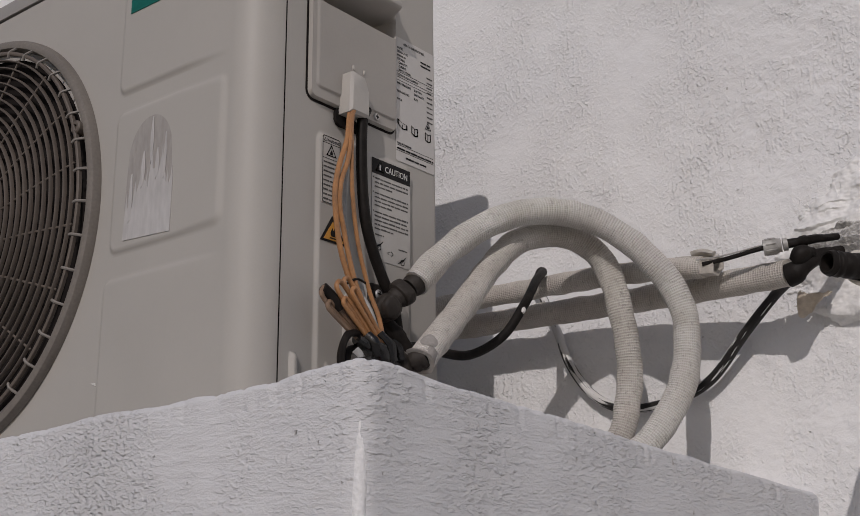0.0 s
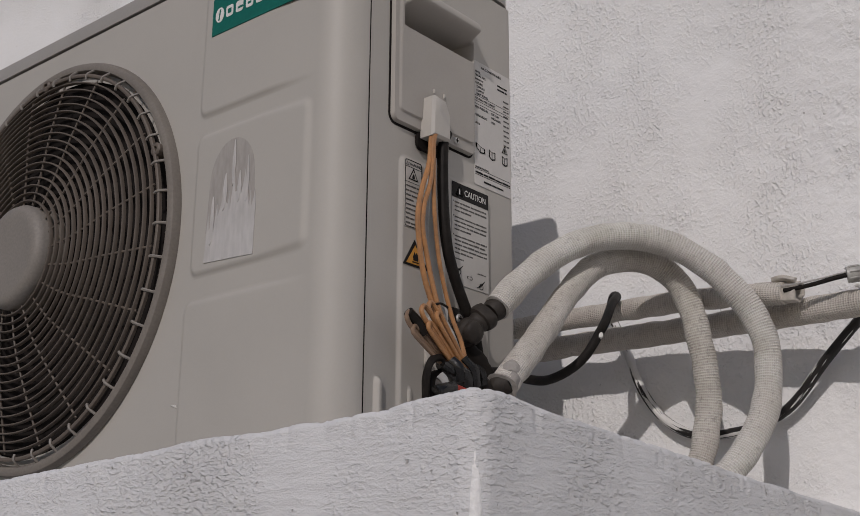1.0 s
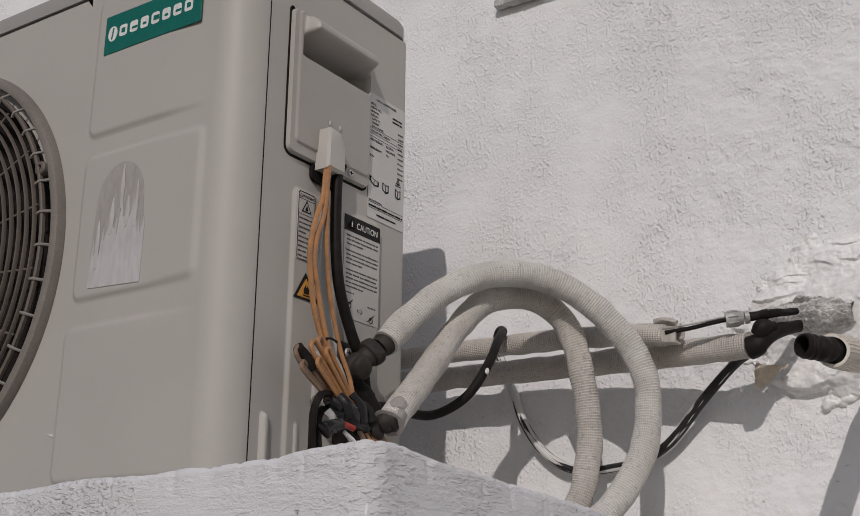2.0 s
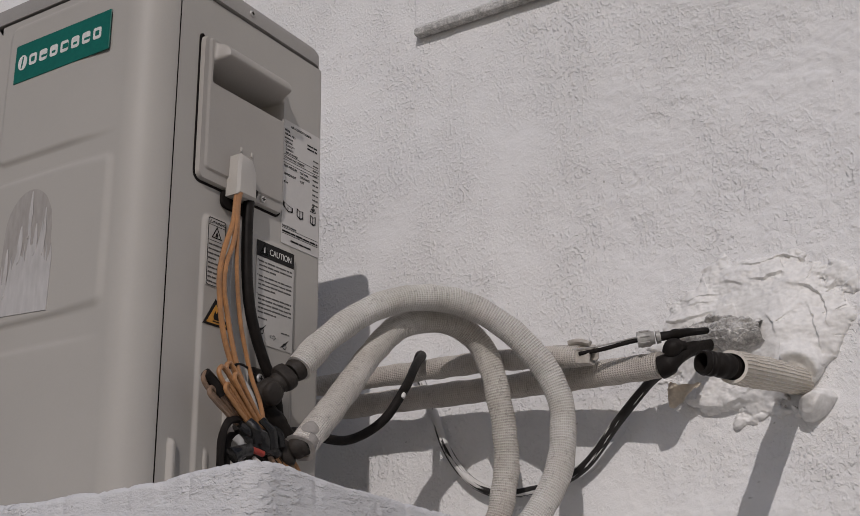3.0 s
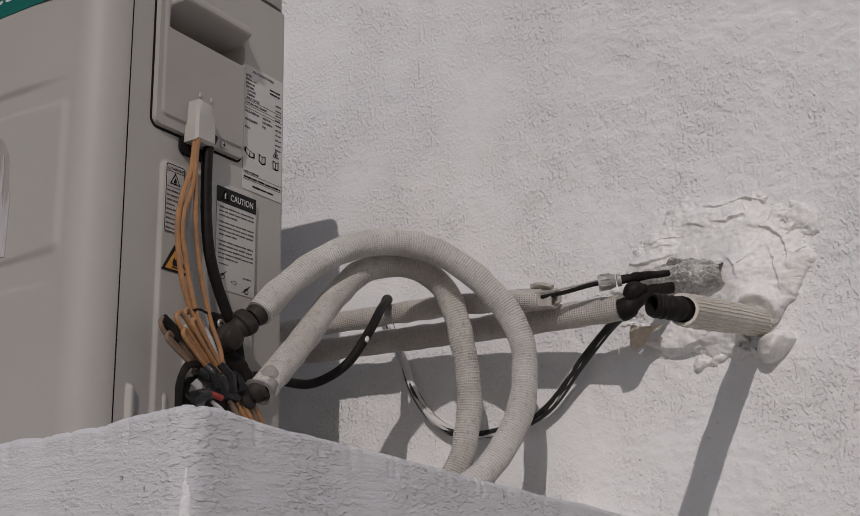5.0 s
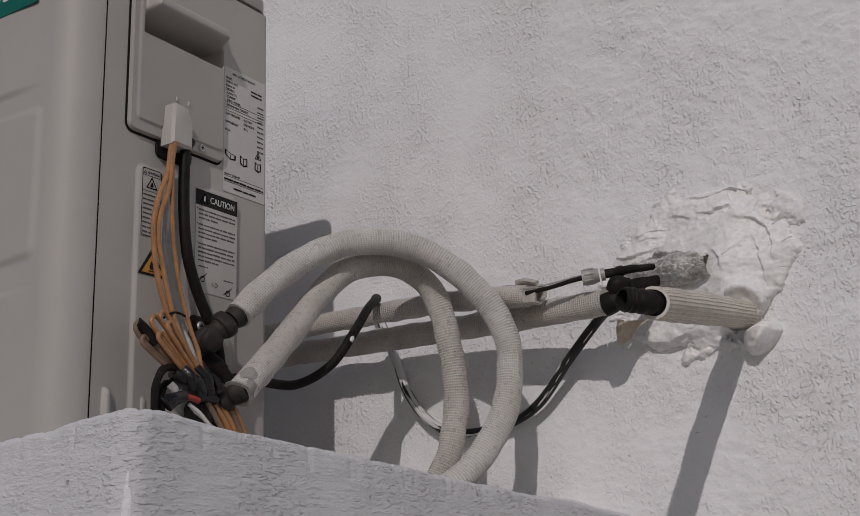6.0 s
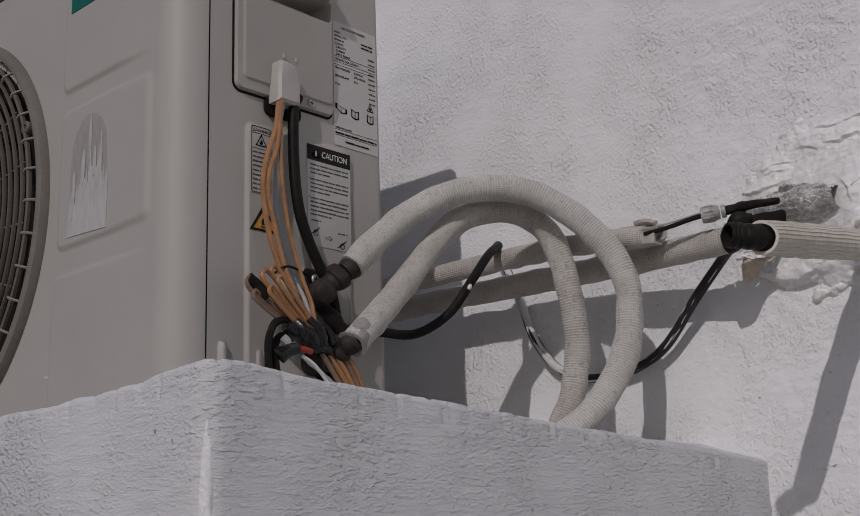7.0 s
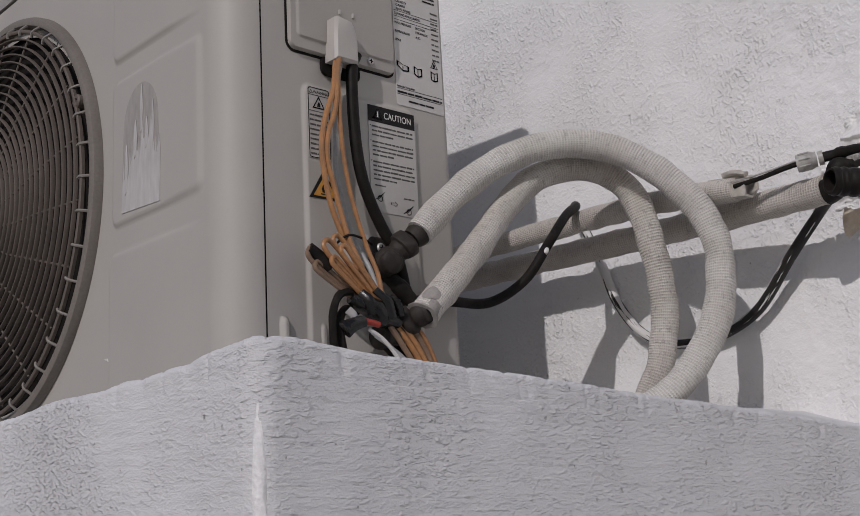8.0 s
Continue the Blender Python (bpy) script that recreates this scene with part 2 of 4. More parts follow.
def box(x0, x1, y0, y1, z0, z1, bevel=0.0, seg=2, bm=None):
    bm = bm or bmesh.new()
    made = bmesh.ops.create_cube(bm, size=1.0)["verts"]
    for v in made:
        v.co = ((x0 + x1) / 2 + v.co.x * (x1 - x0), (y0 + y1) / 2 + v.co.y * (y1 - y0), (z0 + z1) / 2 + v.co.z * (z1 - z0))
    if bevel:
        edges = list({e for v in made for e in v.link_edges})
        bmesh.ops.bevel(bm, geom=edges, offset=bevel, segments=seg, profile=0.5, affect="EDGES")
    return bm


def grid(nu, nv, place, bm=None, closed=False):
    """A sheet of nu x nv cells, each corner at place(u, v) with u, v from 0 to 1; closed: u runs round."""
    bm = bm or bmesh.new()
    cols = nu if closed else nu + 1
    vs = [[bm.verts.new(place(i / nu, j / nv)) for j in range(nv + 1)] for i in range(cols)]
    for i in range(nu):
        a, b = vs[i], vs[(i + 1) % cols]
        for j in range(nv):
            bm.faces.new((a[j], b[j], b[j + 1], a[j + 1]))
    return bm


def rounded(u0, u1, v0, v1, r, n=6):
    """Corners of a rounded rectangle, in order."""
    pts = []
    for cx, cy, a in ((u1 - r, v1 - r, 0), (u0 + r, v1 - r, 90), (u0 + r, v0 + r, 180), (u1 - r, v0 + r, 270)):
        for k in range(n + 1):
            t = radians(a + 90 * k / n)
            pts.append((cx + r * math.cos(t), cy + r * math.sin(t)))
    return pts


def slab(outline, lift0, lift1, axis, edge=0.0, bm=None):
    """A plate with that outline, between two heights along an axis: 'x' (outline in y, z) or 'y' (outline in x, z); edge: chamfer of the outer face."""
    bm = bm or bmesh.new()
    put = (lambda u, v, h: (h, u, v)) if axis == "x" else (lambda u, v, h: (u, h, v))
    cu, cv = sum(p[0] for p in outline) / len(outline), sum(p[1] for p in outline) / len(outline)
    mid = lift1 - math.copysign(edge, lift1 - lift0)

    def loop(h, inset):
        out = []
        for u, v in outline:
            du, dv = cu - u, cv - v
            out.append(bm.verts.new(put(u + math.copysign(min(abs(du), inset), du), v + math.copysign(min(abs(dv), inset), dv), h)))
        return out

    loops = [loop(lift0, 0)] + ([loop(mid, 0)] if edge else []) + [loop(lift1, edge)]
    for a, b in zip(loops, loops[1:]):
        for k in range(len(a)):
            bm.faces.new((a[k], a[(k + 1) % len(a)], b[(k + 1) % len(b)], b[k]))
    bm.faces.new(loops[0][::-1]), bm.faces.new(loops[-1])
    return bm


def lathe(profile, centre, axis="y", n=96, bm=None, close=False):
    """A turned form: profile of (radius, height along the axis)."""
    bm = bm or bmesh.new()
    rings = []
    for k in range(n):
        a = 2 * math.pi * k / n
        c, s = math.cos(a), math.sin(a)
        rings.append([bm.verts.new((centre[0] + r * c, centre[1] + h, centre[2] + r * s) if axis == "y" else
                                   (centre[0] + h, centre[1] + r * c, centre[2] + r * s) if axis == "x" else
                                   (centre[0] + r * c, centre[1] + r * s, centre[2] + h)) for r, h in profile])
    m = len(profile)
    for k in range(n):
        a, b = rings[k], rings[(k + 1) % n]
        for j in range(m if close else m - 1):
            bm.faces.new((a[j], b[j], b[(j + 1) % m], a[(j + 1) % m]))
    if not close:
        for j in (0, m - 1):
            if profile[j][0] > 1e-5:
                bm.faces.new([r[j] for r in rings])
    return bm


def smooth_line(points, step):
    """Even points along a curve through the given ones (Catmull-Rom)."""
    p = [Vector(q) for q in points]
    p = [2 * p[0] - p[1]] + p + [2 * p[-1] - p[-2]]
    out = []
    for a, b, c, d in zip(p, p[1:], p[2:], p[3:]):
        n = max(2, int((c - b).length / step))
        for k in range(n):
            t = k / n
            out.append(0.5 * (2 * b + (c - a) * t + (2 * a - 5 * b + 4 * c - d) * t * t + (3 * b - a - 3 * c + d) * t ** 3))
    out.append(p[-2])
    return out


def tube(points, radius, sides=14, step=0.006, bore=0.0, wobble=0.0, flat=1.0, seed=0, bm=None, lip=0.62):
    """A round tube along a smooth line, with UV (turns, metres). radius: a number or f(s) for s from 0 to 1. bore: depth of an open mouth at the start, with
    the bore lip times as wide as the tube; wobble: unevenness in metres."""
    line = smooth_line(points, step)
    bm = bm or bmesh.new()
    uv = bm.loops.layers.uv.verify()
    rad = radius if callable(radius) else (lambda s: radius)
    tan = [(line[min(i + 1, len(line) - 1)] - line[max(i - 1, 0)]).normalized() for i in range(len(line))]
    side = tan[0].orthogonal().normalized()
    rings, far, dist = [], [], 0.0
    for i, (c, t) in enumerate(zip(line, tan)):
        side = (side - t * side.dot(t)).normalized()
        up = t.cross(side)
        if i:
            dist += (c - line[i - 1]).length
        r = rad(i / (len(line) - 1))
        ring = []
        for k in range(sides):
            a = 2 * math.pi * k / sides
            d = side * math.cos(a) + up * math.sin(a) * flat
            w = wobble * noise.noise((c + d * 0.02) * 45 + Vector((seed, 0, 0))) if wobble else 0
            ring.append(bm.verts.new(c + d * (r + w)))
        rings.append(ring), far.append(dist)
    for i in range(len(rings) - 1):
        for k in range(sides):
            q = (k + 1) % sides
            f = bm.faces.new((rings[i][k], rings[i][q], rings[i + 1][q], rings[i + 1][k]))
            for l, (tu, tv) in zip(f.loops, ((k, i), (k + 1, i), (k + 1, i + 1), (k, i + 1))):
                l[uv].uv = (tu / sides, far[tv])
    bm.faces.new(rings[-1])
    if bore:
        c, t = line[0], tan[0]
        edge = [bm.verts.new(c + (v.co - c) * lip) for v in rings[0]]
        deep = [bm.verts.new(c + (v.co - c) * (lip - 0.04) + t * bore) for v in rings[0]]
        for k in range(sides):
            q = (k + 1) % sides
            bm.faces.new((rings[0][q], rings[0][k], edge[k], edge[q]))
            bm.faces.new((edge[q], edge[k], deep[k], deep[q]))
        bm.faces.new(deep)
    else:
        bm.faces.new(rings[0][::-1])
    return bm


def fbm(x, y, z, octaves=4):
    return noise.fractal(Vector((x, y, z)), 1.0, 2.1, octaves)


# ---- setting ----
bm = box(-30, 30, -30, 30, -1.85, -1.65)
ground = tagged(part("ground", bm, GROUND, smooth=False), "dusty grey concrete ground below the wall", "ground", kind="structure")


rnd = random.Random(21)
FLAKES = [(rnd.uniform(0.28, 0.75), rnd.uniform(0.45, 0.95), rnd.uniform(0.012, 0.045), rnd.uniform(0.008, 0.022), rnd.uniform(-0.7, 0.7), rnd.uniform(0.0004, 0.0011), rnd.uniform(-1, 1)) for k in range(60)]


def plates(x, z, dabs, n1, n2, ragged, lip):
    """Overlapping trowel dabs with sharp, uneven edges: the height of the topmost."""
    top = 0.0
    for cx, cz, rx, rz, a, h, w in dabs:
        dx, dz = x - cx, z - cz
        if abs(dx) > 1.5 * (rx + rz) or abs(dz) > 1.5 * (rx + rz):
            continue
        p, q = (dx * math.cos(a) + dz * math.sin(a)) / rx, (dz * math.cos(a) - dx * math.sin(a)) / rz
        e = 1 - math.hypot(p, q) + ragged * (n1 * w + n2 * (1 - abs(w)))
        if e > 0:
            k = min(1.0, e / lip)
            top = max(top, h * (k * (1 + 0.35 * q) + 0.12 * math.exp(-((e - lip) / lip) ** 2)))
    return top


def wall_height(x, z):
    """Unevenness of the plaster, outwards."""
    h = 0.0035 * fbm(x * 5, 1.7, z * 5, 3) + 0.0007 * fbm(x * 40, 5.2, z * 40, 3)
    if x > 0.1 and 0.1 < z < 1.1:
        h += plates(x, z, FLAKES, fbm(x * 45, 3.0, z * 45, 3), fbm(x * 45, 8.0, z * 45, 3), 0.8, 0.12)
        crag = min(1.0, (x - 0.1) / 0.3)
        h += crag * 0.0011 * fbm(x * 70, 2.2, z * 90, 3)
    return h


def spread(k, n, a, b, lo, hi):
    """Even small steps between a and b, wide ones out to lo and hi."""
    t = k * n
    return lo + (a - lo) * t / 12 if t < 12 else hi - (hi - b) * (n - t) / 12 if t > n - 12 else a + (b - a) * (t - 12) / (n - 24)


def wall_place(u, v):
    x, z = spread(u, 444, -0.10, 0.74, -1.0, 1.0), spread(v, 454, 0.16, 1.02, 0.0, 1.26)
    return (x, -wall_height(x, z), z)


bm = grid(444, 454, wall_place)
wall_mid = part("wall_north", bm, WALL)
tagged(wall_mid, "white lime-washed rough plaster house wall", "wall", kind="structure")
bm = box(-5, -1.0, -0.003, 0.25, -1.65, 1.26)
box(1.0, 5, -0.003, 0.25, -1.65, 1.26, bm=bm)
box(-1.0, 1.0, -0.003, 0.25, -1.65, 0.0, bm=bm)
box(-5, 5, -0.003, 0.25, 1.26, 3.2, bm=bm)
box(-1.0, 1.0, 0.02, 0.25, 0.0, 1.26, bm=bm)
part("masonry", bm, WALL, wall_mid, smooth=False)

# the ledge that carries the unit
LX, LY, LZ, LB = 0.322, -0.770, 0.2005, -0.30
# height of the worn edge over LZ: along the side (by y) and along the front (by x)
EDGE_SIDE = ((-0.77, 0.0210), (-0.73, 0.0205), (-0.70, 0.0160), (-0.665, 0.0130), (-0.62, 0.0115), (-0.55, 0.0070), (-0.45, 0.0010), (-0.35, -0.0055), (-0.20, -0.0140), (0.0, -0.0240))
EDGE_FRONT = ((-1.2, -0.0080), (-0.23, -0.0040), (-0.13, 0.0010), (-0.03, 0.0055), (0.05, 0.0085), (0.14, 0.0115), (0.21, 0.0150), (0.27, 0.0180), (0.33, 0.0210))


def edge_height(p, on_front):
    rows = EDGE_FRONT if on_front else EDGE_SIDE
    q = p.x if on_front else p.y
    for (a, ha), (b, hb) in zip(rows, rows[1:]):
        if q <= b:
            return ha + (hb - ha) * max(0.0, (q - a) / (b - a))
    return rows[-1][1]



def ledge_place(u, v):
    """u runs from the far end of the front to the corner and back to the wall; v from the foot up and over the top."""
    r = 0.016
    front, side_ = 1.35, abs(LY) - r
    s = u * (front + math.pi / 2 * r + side_)
    if s < front:
        p, n = Vector((LX - r - front + s, LY, 0)), Vector((0, -1, 0))
    elif s < front + math.pi / 2 * r:
        a = (s - front) / r
        n = Vector((math.sin(a), -math.cos(a), 0))
        p = Vector((LX - r, LY + r, 0)) + n * r
    else:
        p, n = Vector((LX, LY + r + s - front - math.pi / 2 * r, 0)), Vector((1, 0, 0))
    e, h = 0.006, LZ - LB
    t = v / 0.55 * (h - 0.03) if v < 0.55 else h - 0.03 + (v - 0.55) / 0.35 * 0.045 if v < 0.9 else h + 0.015 + (v - 0.9) * 0.8
    if t < h - e:
        p.z, m = LB + t, n
    elif t < h - e + math.pi / 2 * e:
        a = (t - h + e) / e
        m = n * math.cos(a) + Vector((0, 0, 1)) * math.sin(a)
        p = p - n * (e * (1 - math.cos(a)))
        p.z = LZ - e + e * math.sin(a)
    else:
        m = Vector((0, 0, 1))
        p = p - n * (e + t - h + e - math.pi / 2 * e)
        p.z = LZ
    w = 0.0020 * fbm(p.x * 9, p.y * 9, p.z * 9, 3) + 0.0005 * fbm(p.x * 20, p.y * 14, p.z * 60, 3) + 0.0004 * max(0.0, fbm(p.x * 55, p.y * 38, p.z * 105, 3))
    if abs(t - h) < 0.02:
        w += 0.0022 * min(0.0, fbm(p.x * 110, p.y * 110, 3.0, 3))
    sag = -0.004 * max(0.0, fbm(p.x * 7 + 9, p.y * 7, 2.0, 3)) if t > h - 3 * e else 0
    lift = edge_height(p, s < front + 0.5 * r) * max(0.0, (p.z - LB) / h) * max(0.0, min(1.0, 1 - (t - h) / 0.08))
    return p + m * w + Vector((0, 0, sag + lift))


bm = grid(840, 250, ledge_place)
ledge = part("ledge", bm, LEDGE)
tagged(ledge, "white lime-washed plaster ledge with brushed rough edges", "ledge", kind="structure")
# thin bead up the corner, paler than the ledge
bm = bmesh.new()
tube([ledge_place((1.35 + 0.0125) / (1.35 + math.pi / 2 * 0.016 + abs(LY) - 0.016), v / 40 * 0.77) + Vector((-0.0024, 0.0024, 0)) for v in range(41)], lambda q: min(1.0, 12 * q, 5 * (1.02 - q)) * (0.0050 + 0.0003 * math.sin(17 * q) * math.sin(41 * q)), 18, 0.002, 0, 0.0007, bm=bm)
part("corner_bead", bm, BEAD, ledge, "pale raised bead along the corner")
part("slab_core", box(-1.1, LX - 0.05, LY + 0.05, -0.004, LB + 0.01, LZ - 0.026), LEDGE, ledge, smooth=False)

# band of a canopy above
bm = box(-0.029, 1.6, -0.016, 0.0, 1.004, 1.30, 0.003)
canopy = tagged(part("trim", bm, WALL, smooth=False), "white plaster band projecting from the wall", "plaster band", kind="structure")
part("drip_edge", box(-0.030, 1.6, -0.018, -0.001, 0.993, 1.005, 0.003), CEMENT, canopy, "grey unpainted lower edge")


# ---- air conditioner ----
FY, SX, BY, UB, UT = -0.577, 0.0, -0.277, 0.222, 0.806   # front, side, back, foot and top of the casing
FAN = (-0.5215, 0.5015)


def raised(u, v, u0, u1, v0, v1, r, slope):
    """1 inside a rounded rectangle, falling to 0 over the slope."""
    du, dv = max(u0 + r - u, u - u1 + r, 0), max(v0 + r - v, v - v1 + r, 0)
    d = r - math.hypot(du, dv)
    if du == 0 and dv == 0:
        d = min(u - u0, u1 - u, v - v0, v1 - v)
    t = min(1, max(0, d / slope))
    return t * t * (3 - 2 * t)


unit = thing("air_conditioner", (-0.40, -0.43, 0.197), "cream outdoor air conditioner unit standing on the plaster ledge", "air conditioner")

CR = 0.039


def front_place(u, v):
    z = UB + (UT - UB) * v
    a, b = -0.246, SX - CR
    flat_, arc = b - a, math.pi / 2 * CR
    s = u * (flat_ + arc + 0.0008)
    if s < flat_:
        x = a + s
        fade = min(1.0, max(0.0, (-0.040 - x) / 0.07))
        h = 0.0035 * max(fade * raised(x, z, -0.229, 0.05, 0.620, 0.799, 0.014, 0.0055), raised(x, z, -0.229, -0.041, 0.430, 0.600, 0.014, 0.0055 + 0.0055 * min(1.0, max(0.0, (x + 0.12) / 0.07))),
                         fade * raised(x, z, -0.235, 0.05, 0.236, 0.404, 0.014, 0.0055))
        return (x, FY - h, z)
    if s < flat_ + arc:
        t = (s - flat_) / CR
        return (b + CR * math.sin(t), FY + CR - CR * math.cos(t), z)
    return (SX, FY + CR + s - flat_ - arc, z)


bm = grid(130, 230, front_place)


def hole_place(u, v):
    t = 2 * math.pi * u
    c, s = math.cos(t), math.sin(t)
    x0, x1, z0, z1 = -0.79, -0.246, UB, UT
    k = min(((x1 if c > 0 else x0) - FAN[0]) / c if abs(c) > 1e-6 else 9, ((z1 if s > 0 else z0) - FAN[1]) / s if abs(s) > 1e-6 else 9)
    r = 0.245 + (k - 0.245) * v
    return (FAN[0] + r * c, FY, FAN[1] + r * s)


grid(192, 4, hole_place, bm, closed=True)
part("front_panel", bm, PANEL, unit)


def side_place(u, v):
    y, z = FY + CR + 0.0026 + (BY - FY - CR - 0.0026) * u, UB + (UT - UB) * v
    h = 0.0035 * raised(y, z, -0.4895, -0.333, 0.10, 0.5505, 0.012, 0.006)
    for c, z1 in ((-0.4932, 0.5505), (-0.3295, 0.5505)):
        h -= 0.0030 * raised(y, z, c - 0.0024, c + 0.0024, 0.10, z1, 0.002, 0.0014)
    for c, top in ((-0.5165, 0.3035), (-0.471, 0.2995)):
        h = max(h, 0.0055 * raised(y, z, c - 0.0055, c + 0.0055, 0.15, top, 0.005, 0.004))
    h -= 0.040 * raised(y, z, -0.4905, -0.3665, 0.6945, 0.747, 0.004, 0.003)
    t = (y - (BY - 0.012)) / 0.012
    back = 0.012 * (1 - math.sqrt(max(0.0, 1 - t * t))) if t > 0 else 0
    return (SX + h - back, y, z)


bm = grid(250, 230, side_place)
part("side_panel", bm, PANEL, unit)
# coloured near-black for the shade behind the panels
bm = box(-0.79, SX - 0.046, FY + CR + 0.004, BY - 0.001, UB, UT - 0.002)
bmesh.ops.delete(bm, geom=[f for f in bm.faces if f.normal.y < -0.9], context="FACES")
part("carcass", bm, SHADE_BLACK, unit, "near-black inside behind the panels, shade put into its colour", smooth=False)
part("back_panel", box(-0.79, SX - 0.012, BY - 0.003, BY, UB, UT), PANEL, unit, smooth=False)
part("end_panel", box(-0.795, -0.79, FY + 0.003, BY, UB, UT), PANEL, unit, smooth=False)

# lid, with a rounded plan and edge
out = []
for cx, cy, a in ((SX - 0.028, BY - 0.026, 0), (-0.765, BY - 0.026, 90), (-0.765, FY + 0.03, 180), (SX - 0.036, FY + 0.038, 270)):
    r = 0.030 if a in (0, 90) else 0.0395 if a == 270 else 0.033
    for k in range(9):
        t = radians(a + 90 * k / 8)
        out.append((cx + r * math.cos(t), cy + r * math.sin(t)))
bm = bmesh.new()
loops = []
for inset, z in ((0.004, UT + 0.0025), (0.0, UT + 0.0030), (0.0, UT + 0.020), (0.002, UT + 0.0245), (0.007, UT + 0.0265)):
    loops.append([bm.verts.new((x + (-0.4 - x) * inset / 0.4, y + (-0.43 - y) * inset / 0.15, z)) for x, y in out])
for a, b in zip(loops, loops[1:]):
    for k in range(len(a)):
        bm.faces.new((a[k], a[(k + 1) % len(a)], b[(k + 1) % len(a)], b[k]))
bm.faces.new(loops[0][::-1]), bm.faces.new(loops[-1])
part("lid", bm, LID, unit)
part("base_pan", box(-0.785, SX - 0.004, FY + 0.006, BY - 0.004, 0.207, UB + 0.002, 0.003), LID, unit)
for x in (-0.66, -0.14):
    part("foot", box(x - 0.03, x + 0.03, FY - 0.01, BY + 0.02, 0.168, 0.208, 0.003), LID, unit)

# fan grille
grille = part("fan_grille", lathe([(0.2700, -0.0005), (0.2695, -0.006), (0.2675, -0.0105), (0.2630, -0.0125), (0.2580, -0.0115), (0.2555, -0.008), (0.2545, 0.014), (0.2585, 0.014)],
                                 (FAN[0], FY, FAN[1]), n=144, close=True), RIM, unit, "dusty taupe plastic fan grille")


def dome(r):
    return -0.018 - 0.030 * (1 - (r / 0.2485) ** 2)


rings = 18
for k in range(rings):
    r = 0.074 + (0.2485 - 0.074) * k / (rings - 1)
    w = 0.0011 if k < rings - 1 else 0.0024
    h = dome(r)
    part("ring", lathe([(r - w, h + 0.005), (r - w, h + 0.001), (r - w * 0.4, h), (r + w * 0.4, h), (r + w, h + 0.001), (r + w, h + 0.005)],
                       (FAN[0], FY, FAN[1]), n=110, close=True), GRILLE, grille)
part("hub", lathe([(0.068, -0.015), (0.067, -0.047), (0.063, -0.054), (0.057, -0.057), (0.048, -0.0565), (0.0, -0.056)], (FAN[0], FY, FAN[1]), n=80), HUB, grille)
bar = bmesh.new()
tube([(0.2425, dome(0.2425) + 0.002, 0), (0.2485, -0.0185, 0), (0.2535, -0.0145, 0), (0.2585, -0.0090, 0)], 0.0018, 6, 0.005, bm=bar)
first = part("bar", bar, HUB, grille)
first.matrix_basis = Matrix.Translation((FAN[0], FY, FAN[1])) @ Matrix.Rotation(0.0, 4, "Y")
for k in range(1, 40):
    b = first.copy()
    scene.collection.objects.link(b)
    b.matrix_basis = Matrix.Translation((FAN[0], FY, FAN[1])) @ Matrix.Rotation(2 * math.pi * k / 40, 4, "Y")
spoke = bmesh.new()
tube([(0.068, dome(0.068) + 0.004, 0.0), (0.115, dome(0.115) + 0.004, 0.009), (0.168, dome(0.170) + 0.004, 0.027), (0.2365, dome(0.2415) + 0.004, 0.050)], 0.0014, 6, 0.01, bm=spoke)
first = part("spoke", spoke, GRILLE, grille)
first.matrix_basis = Matrix.Translation((FAN[0], FY, FAN[1]))
for k in range(1, 20):
    b = first.copy()
    scene.collection.objects.link(b)
    b.matrix_basis = Matrix.Translation((FAN[0], FY, FAN[1])) @ Matrix.Rotation(2 * math.pi * k / 20, 4, "Y")
for a in (22, 95, 160, 235):
    c, s = math.cos(radians(a)), math.sin(radians(a))
    part("screw_boss", lathe([(0.0085, 0.0), (0.0085, -0.010), (0.007, -0.0115), (0.004, -0.0115), (0.0035, -0.008), (0.0, -0.008)],
                             (FAN[0] + 0.2515 * c, FY - 0.006, FAN[1] + 0.2515 * s), n=18), GRILLE, grille)
# shroud and blades near-black too: shade behind the rings as colour
part("fan_shroud", lathe([(0.2530, 0.004), (0.2485, 0.03), (0.2485, 0.12), (0.05, 0.125), (0.0, 0.125)], (FAN[0], FY, FAN[1]), n=72), SHADE_BLACK, unit)
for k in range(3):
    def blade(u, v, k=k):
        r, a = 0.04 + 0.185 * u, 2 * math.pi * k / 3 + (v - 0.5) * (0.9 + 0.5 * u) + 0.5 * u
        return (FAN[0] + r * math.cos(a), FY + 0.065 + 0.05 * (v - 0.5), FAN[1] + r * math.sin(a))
    part("fan_blade", grid(10, 10, blade), SHADE_BLACK, unit)


